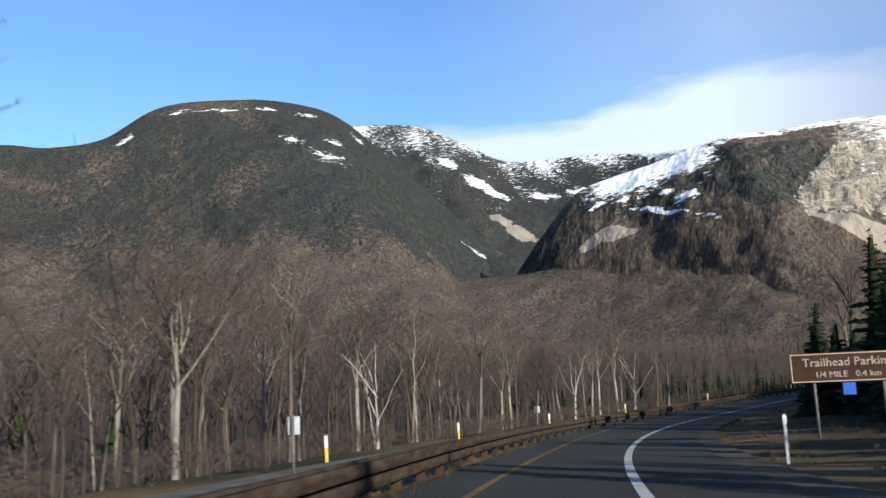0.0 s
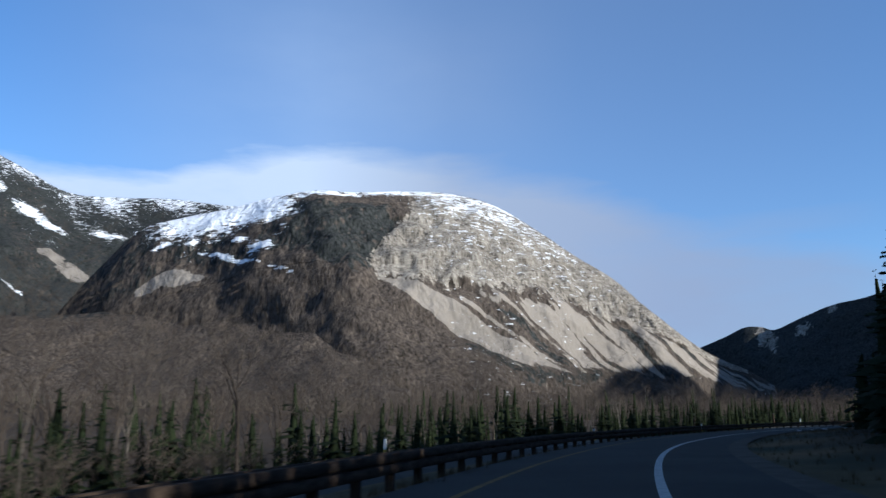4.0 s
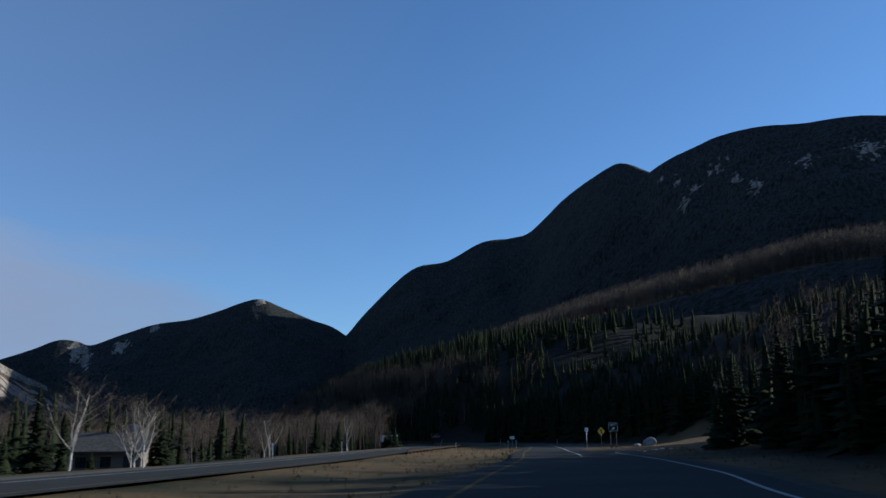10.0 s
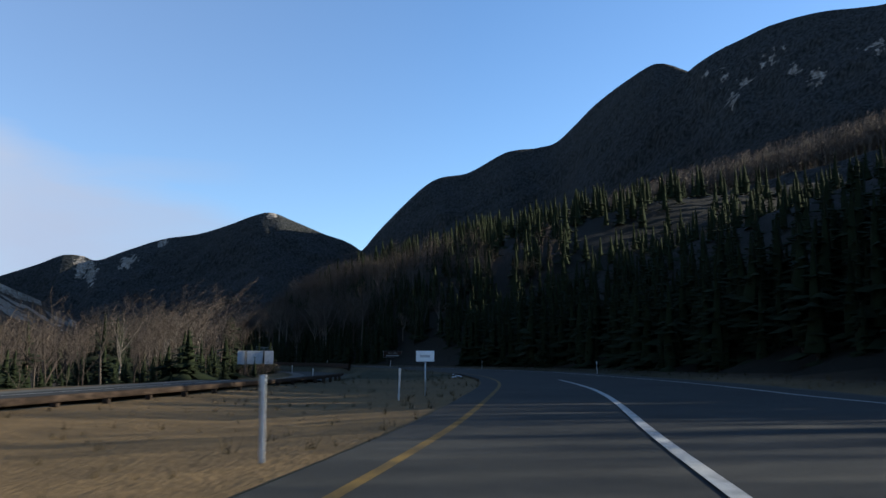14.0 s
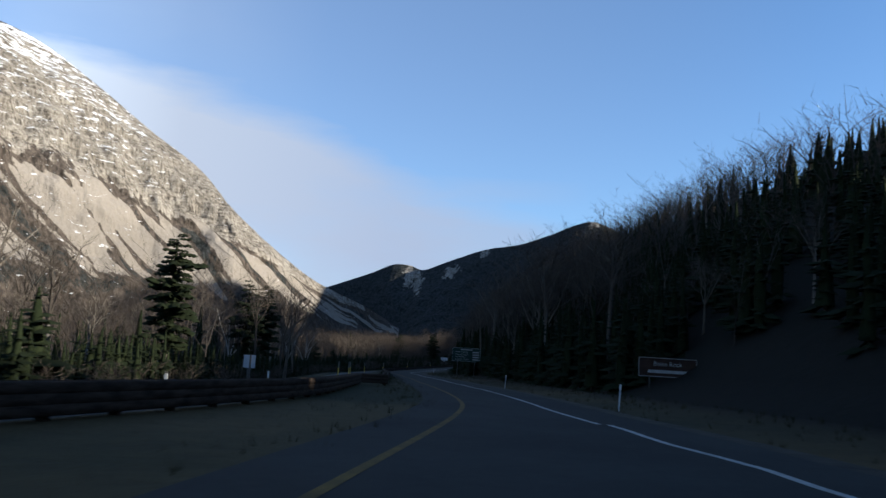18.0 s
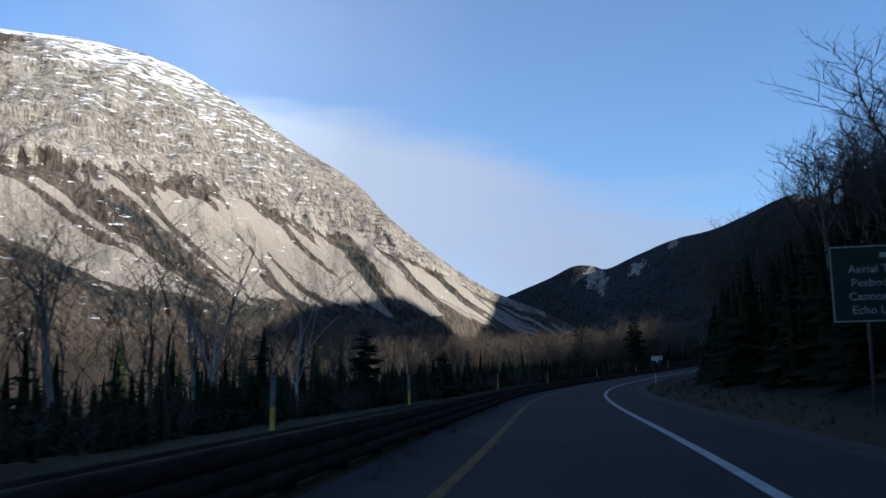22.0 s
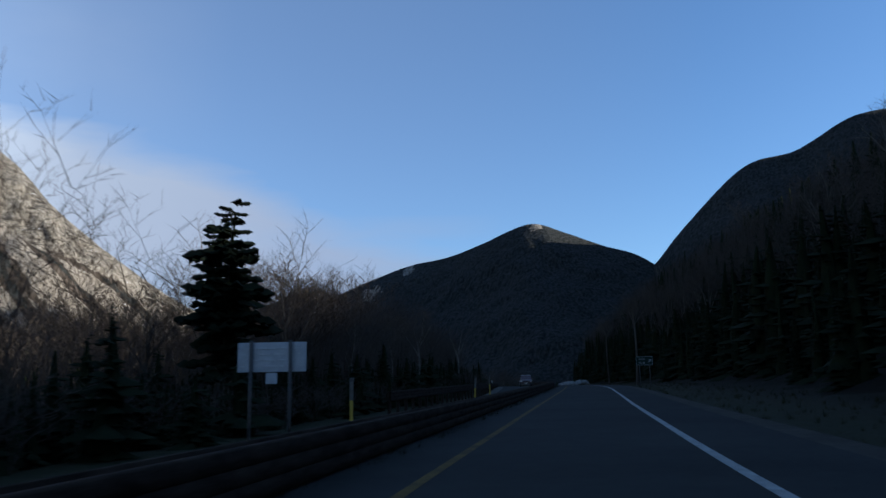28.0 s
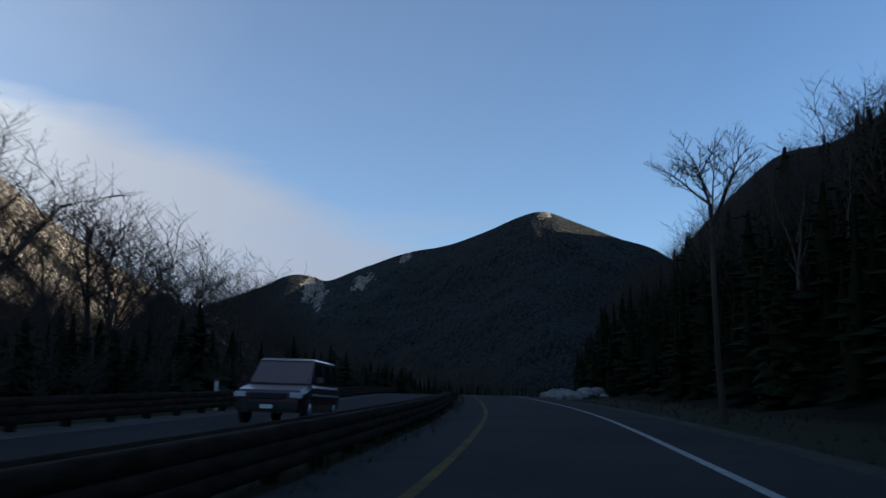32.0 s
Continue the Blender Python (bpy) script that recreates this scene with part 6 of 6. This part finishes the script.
for i in range(22):                                   # the dark clump behind the first sign
    plant(spruce_src[rn.randrange(3)], 38 + 36 * rn.random(), 11.5 + 12 * rn.random(), rn.uniform(0.7, 1.1))
for i in range(70):                                   # dark woods inside the first bend
    stuff_spruce.append((96 + 46 * rn.random(), 10.5 + 18 * rn.random(), rn.uniform(0.5, 0.9)))
for i in range(90):                                   # woods that shade the road before the ramp
    stuff_spruce.append((286 + 88 * rn.random(), 15 + 20 * rn.random(), rn.uniform(0.8, 1.2)))
    stuff_spruce.append((286 + 58 * rn.random(), 15 + 20 * rn.random(), rn.uniform(0.9, 1.2)))

for i in range(110):                                  # the tall dark stand before the last bend
    stuff_bare.append((836 + 60 * rn.random(), -19 - 26 * rn.random(), rn.uniform(0.95, 1.25)))
    stuff_bare.append((926 + 74 * rn.random(), -19 - 26 * rn.random(), rn.uniform(0.9, 1.15)))


def on_ground(rows):
    r = np.array(rows)
    p = at(r[:, 0], r[:, 1])
    p[:, 2] = ground_at(p[:, 0], p[:, 1]) - 0.05
    return p, r[:, 2]


MID = [merge(*forked_tree(50 + i, 11.0, 0.085, (4, 4, 4, 2), 0.24 + 0.05 * (i % 4), 0.66, sides=4, pale=0.9, thick=1.6)) for i in range(6)]
MIDCON = [merge(*conifer(60 + i, 8.5, 3.1, 11, 6, 0.03, 0.4, 1, 0.26)) for i in range(4)]
LOW = [merge(*forked_tree(70 + i, 11.0, 0.075, (4, 3, 2), 0.22, 0.7, sides=3, pale=0.5, thick=3.6)) for i in range(6)]
BUSH = [merge(*forked_tree(120 + i, 2.2, 0.02, (5, 4, 3), 0.12, 1.0, sides=3, pale=0.2, thick=1.5)) for i in range(4)]
LOWCON = [merge(*conifer(80 + i, 8.5, 3.0, 8, 5, 0.03, 0.4, 1, 0.34)) for i in range(4)]
far_bare = [r for r in stuff_bare if not -16 < r[1] - (oncoming(r[0]) - 8.5) < 58]
stuff_bare = [r for r in stuff_bare if -16 < r[1] - (oncoming(r[0]) - 8.5) < 58]
p, k = on_ground(far_bare)
scatter("bare_woods", LOW, p, k, MAT_WOOD, "leafless trees deeper in the woods", "woods", 13)
stuff_bare = [r for r in stuff_bare if not in_clear(r[0], r[1])]
# darker copies of the young trees: deep woodland shade set as bark tone
shaded_mid = [merge(*forked_tree(150 + i, 11.0, 0.08, (4, 5, 4, 2), 0.26 + 0.05 * (i % 4), 0.7, sides=4, pale=0.0, thick=1.5)) for i in range(6)]
p, k = on_ground([r for r in stuff_bare if r[0] > 700])
scatter("bare_woods", shaded_mid, p, k, MAT_WOOD, "leafless trees of the last woods, with their shade put into the bark colour", "woods", 37)
p, k = on_ground([r for r in stuff_bare if r[0] <= 700])
scatter("bare_woods", MID, p, k, MAT_WOOD, "leafless young trees of the roadside woods", "woods", 3)
brush = []
for i in range(1500):
    q = rn.random()
    s_ = -20 + 170 * rn.random() if q < 0.55 else 500 + 240 * rn.random()
    brush.append((s_, float(oncoming(s_)) - 6.2 - 16 * rn.random() ** 1.4, rn.uniform(0.5, 1.3)))
for i in range(1500):                                 # the thicket of the last dark stretch
    s_ = 715 + 330 * rn.random()
    brush.append((s_, float(oncoming(s_)) - 7.5 - 26 * rn.random() ** 1.3, rn.uniform(0.9, 2.0)))
thicket = []
for i in range(1250):                                 # low dark firs under the bare crowns
    s_ = 462 + 92 * rn.random() if i < 200 else 700 + 350 * rn.random()
    o_ = float(oncoming(s_)) - 6.5 - 24 * rn.random()
    if not (s_ < 508 and o_ > -24):
        thicket.append((s_, o_, rn.uniform(0.3, 1.0)))
p, k = on_ground(brush)
scatter("woodland_brush", BUSH, p, k, MAT_WOOD, "brown leafless brush under the roadside trees", "brush", 23)
FIR = [merge(*conifer(140 + i, 5.0, 2.9, 16, 8, 0.02, 0.6, 1, 0.24)) for i in range(5)]
p, k = on_ground(thicket)
scatter("fir_thicket", FIR, p, k, MAT_NEEDLE, "thicket of low dark firs beneath the bare trees", "thicket", 27)
stuff_spruce = [r for r in stuff_spruce if not in_clear(r[0], r[1])]
p, k = on_ground(stuff_spruce)
scatter("spruce_woods", MIDCON, p, k, MAT_NEEDLE, "dark spruces of the roadside woods", "woods", 4)
p, k = on_ground(hill_spruce)
scatter("hill_spruces", LOWCON, p, k, MAT_NEEDLE, "dark spruces that cover the bank above the road", "woods", 14)

# woods where the road goes on into the notch
rs = np.random.RandomState(19)
q = np.stack([rs.uniform(880, 1480, 2600), rs.uniform(500, 1050, 2600), np.zeros(2600)], 1)
sn, ln = near_axis(q[:, 0], q[:, 1])
q = q[(np.abs(ln) > 16) & (sn > 1040)]
q[:, 2] = ground_at(q[:, 0], q[:, 1])
scatter("notch_spruces", LOWCON[:2], q[::2], rs.uniform(0.4, 0.85, len(q[::2])), MAT_NEEDLE, "dark spruces where the road enters the notch", "woods", 31)

# dry grass on the verges and the median
MAT_TUFT = two_tone("dry_grass_blades", (0.025, 0.02, 0.011), (0.10, 0.072, 0.037), 0.8, 0.95, spec=0.05)

MAT_OLIVE = two_tone("olive_grass_blades", (0.012, 0.013, 0.006), (0.048, 0.044, 0.02), 0.8, 0.95, spec=0.05)


def tuft(seed):
    rr = random.Random(seed)
    g = Soup()
    for i in range(9):
        a, r = rr.uniform(0, 6.28), rr.uniform(0, 0.14)
        b, h = rr.uniform(0, 6.28), rr.uniform(0.16, 0.42)
        x, y = r * math.cos(a), r * math.sin(a)
        g.add([(x - 0.012 * math.sin(b), y + 0.012 * math.cos(b), -0.02), (x + 0.012 * math.sin(b), y - 0.012 * math.cos(b), -0.02), (x + 0.5 * h * math.cos(b), y + 0.5 * h * math.sin(b), h)], [(0, 1, 2)])
    return g.arrays()


TUFTS = [tuft(i) for i in range(5)]
sg = rs.uniform(-20, 1000, 11000)
mid = rs.rand(11000) < 0.45
lo = np.where(mid, oncoming(sg) + 3.4, edge_off(sg) + 0.8)
hi = np.where(mid, np.maximum(yellow_off(sg) - 1.0, oncoming(sg) + 3.5), edge_off(sg) + 8)
og = lo + (hi - lo) * rs.rand(11000)
fine = (og < hi) & ~((sg > 12.6 * STEP) & (sg < 15.3 * STEP) & (np.abs(og - ramp_off(sg)) < 4.2)) & (hi - lo > 0.4)
q = at(sg[fine], og[fine])
q[:, 2] = ground_at(q[:, 0], q[:, 1])
size = rs.uniform(0.4, 0.85, len(q))
late = sg[fine] > 16 * STEP
scatter("verge_grass", TUFTS, q[~late], size[~late], MAT_TUFT, "tufts of dry straw-coloured grass along the road", "grass", 33)
scatter("verge_grass", TUFTS, q[late], size[late], MAT_OLIVE, "tufts of dull olive grass along the road", "grass", 36)

# woods on the valley floor and lower slopes
rs = np.random.RandomState(9)
n = 3600
s = rs.uniform(-120, 1180, n)
d = 36 + 900 * rs.rand(n) ** 1.7
off = oncoming(s) - 8 - d
p = at(np.clip(s, S0, S1), off)
sn, ln = near_axis(p[:, 0], p[:, 1])
keep = (ln < -34)
p = p[keep]
p[:, 2] = ground_at(p[:, 0], p[:, 1])
size = rs.uniform(0.75, 1.25, len(p))
con = rs.rand(len(p)) < 0.10
scatter("valley_woods", LOW, p[~con], size[~con], MAT_WOOD, "brown leafless woods on the valley floor", "woods", 5)
scatter("valley_spruces", LOWCON, p[con], size[con], MAT_NEEDLE, "scattered dark spruces in the valley woods", "woods", 6)


def slope_spots(ob, count, vmin, vmax, nv, seed, ok=None):
    me = ob.data
    co = np.empty(len(me.vertices) * 3, np.float32)
    me.vertices.foreach_get("co", co)
    co = co.reshape(-1, 3)
    r = np.random.RandomState(seed)
    k = r.randint(0, len(co), count * 3)
    frac = (k % nv) / (nv - 5.0)
    k = k[(frac > vmin) & (frac < vmax)]
    if ok is not None:
        vals = {}
        for key in ("rock", "talus", "snow"):
            a = np.empty(len(co), np.float32)
            me.attributes[key].data.foreach_get("value", a)
            vals[key] = a
        k = k[(vals["rock"][k] < 0.2) & (vals["talus"][k] < 0.2) & (vals["snow"][k] < 0.3)]
    k = k[:count]
    return co[k] + np.stack([r.uniform(-3, 3, len(k)), r.uniform(-3, 3, len(k)), np.full(len(k), -0.5)], 1)


far = np.random.RandomState(29)
n = 4200
p = at(far.uniform(S0, S1, n), -260 - 760 * far.rand(n))
sn, ln = near_axis(p[:, 0], p[:, 1])
p = p[ln < -230]
p[:, 2] = ground_at(p[:, 0], p[:, 1])
TINYCON = [merge(*conifer(85 + i, 9.0, 2.3, 4, 4, 0.05, 0.25, 1, 0)) for i in range(3)]
TINY = [merge(*bare_tree(90 + i, 11.5, 0.12, 7, 0.2, 0.3, 1, 0, sides=3, thick=4.0, knots=1, pale=0.3)) for i in range(4)]
scatter("valley_woods", TINY, p, far.uniform(0.9, 1.4, len(p)), MAT_WOOD, "brown leafless woods far across the valley", "woods", 35)
for ob, count, vmin, vmax, nv, seed, share in ((m_dome, 2000, 0.2, 0.75, 134, 1, 0.25), (m_cliff, 1700, 0.2, 0.62, 244, 2, 0.15), (m_foot, 13000, 0.87, 1.06, 84, 3, 0.03), (m_dome, 1200, 0.0, 0.25, 134, 21, 0.1), (m_saddle, 3200, 0.1, 1.0, 74, 24, 0.14), (m_cliff, 5200, 0.06, 0.45, 244, 22, 0.1), (m_foot, 1500, 0.1, 0.7, 84, 23, 0.9)):
    q = slope_spots(ob, count, vmin, vmax, nv, seed, True)
    c = np.random.RandomState(seed + 40).rand(len(q)) < share
    sz = np.random.RandomState(seed + 50).uniform(0.8, 1.3, len(q)) * (1.5 if ob is m_foot and vmax > 1 else 1.0)
    scatter("slope_woods", TINY, q[~c], sz[~c], MAT_WOOD, "brown leafless woods on the mountain slope", "woods", seed + 7)
    scatter("slope_spruces", TINYCON, q[c], sz[c], MAT_NEEDLE, "dark spruces on the mountain slope", "woods", seed + 8)


# old snow left along the kerbs
MAT_SNOW = two_tone("old_snow", (0.25, 0.25, 0.25), (0.62, 0.63, 0.65), 5, 0.8, bump=0.5)


def snow_patch(s, off, length, width, seed):
    rr = random.Random(seed)
    n = 14
    c = at(s, off)[0]
    g = max(ground_at(c[0], c[1])[0], c[2] - 0.02 if off < 6 else -9)
    v, f = [(0, 0, 0.035)], []
    for ring_r, z in ((0.6, 0.03), (1.0, -0.02)):
        for i in range(n):
            a = 2 * math.pi * i / n
            k = ring_r * (0.75 + 0.5 * rr.random())
            v.append((width / 2 * k * math.cos(a), length / 2 * k * math.sin(a), z))
    for i in range(n):
        j = (i + 1) % n
        f += [(0, 1 + i, 1 + j), (1 + i, 1 + n + i, 1 + n + j), (1 + i, 1 + n + j, 1 + j)]
    ob = tagged(new("snow_patch", mesh_np("snow_patch", v, np.array(f), MAT_SNOW, True)), "thin patch of old snow beside the asphalt", "snow", "patches of old snow")
    ob.matrix_world = pose(c[0], c[1], g, 0, 0, facing(s) + rr.uniform(-12, 12))
    return ob


for i, (s, o, a, b) in enumerate(((364, 9.5, 2.4, 0.7), (366, 11.6, 1.8, 0.9), (369, 13.8, 3.0, 0.8), (371, 16.5, 2.0, 1.2), (362, 8.3, 1.2, 0.5), (367, 10.6, 1.0, 0.5),
                                  (456, -3.2, 0.5, 0.2), (456.8, -2.8, 1.1, 0.12), (458.6, -2.8, 1.2, 0.1), (460, -2.75, 0.6, 0.09), (462, -2.75, 1.4, 0.1), (466, -2.6, 2.2, 0.12), (454.6, -3.5, 0.5, 0.25),
                                  (205, 3.7, 2.0, 0.6), (209, 4.1, 1.4, 0.5), (216, 3.9, 2.6, 0.7), (224, 4.3, 1.6, 0.5))):
    snow_patch(s, o, a, b, 60 + i)


# striped marker board and an old post
MAT_STRIPE = two_tone("black_stripe", (0.012, 0.012, 0.012), (0.03, 0.03, 0.03), 5, 0.6)
marker = thing("hazard_marker", "small white hazard board with black slanting stripes on a post", "road sign")
part("board", done(block(-0.24, 0.24, -0.012, 0.012, 0.45, 1.2, 0.01), "board", MAT_GREYPOST), marker)
for z in (0.48, 0.66, 0.84):
    bm = bmesh.new()
    q = [bm.verts.new((x, y, h)) for y in (-0.02, -0.013) for x, h in ((-0.23, z), (0.23, z + 0.23), (0.23, z + 0.33), (-0.23, z + 0.10))]
    for a in ((0, 1, 2, 3), (7, 6, 5, 4), (0, 4, 5, 1), (1, 5, 6, 2), (2, 6, 7, 3), (3, 7, 4, 0)):
        bm.faces.new([q[i] for i in a])
    part("stripe", done(bm, "stripe", MAT_STRIPE), marker, "black slanting stripe")
part("post", rod("post", (0, 0.04, -0.3), (0, 0.04, 1.1), 0.03, MAT_DARKPOST), marker)
stand(marker, 115, 5.2)
old_post = thing("wooden_post", "thick brown weathered wooden post at the edge of the woods", "post")
part("shaft", done(block(-0.13, 0.13, -0.13, 0.13, -0.4, 2.0, 0.03, 2), "shaft", MAT_POSTWOOD), old_post)
part("cap", done(block(-0.15, 0.15, -0.15, 0.15, 2.0, 2.06, 0.02), "cap", MAT_DARKPOST), old_post)
stand(old_post, 251, -15.1)
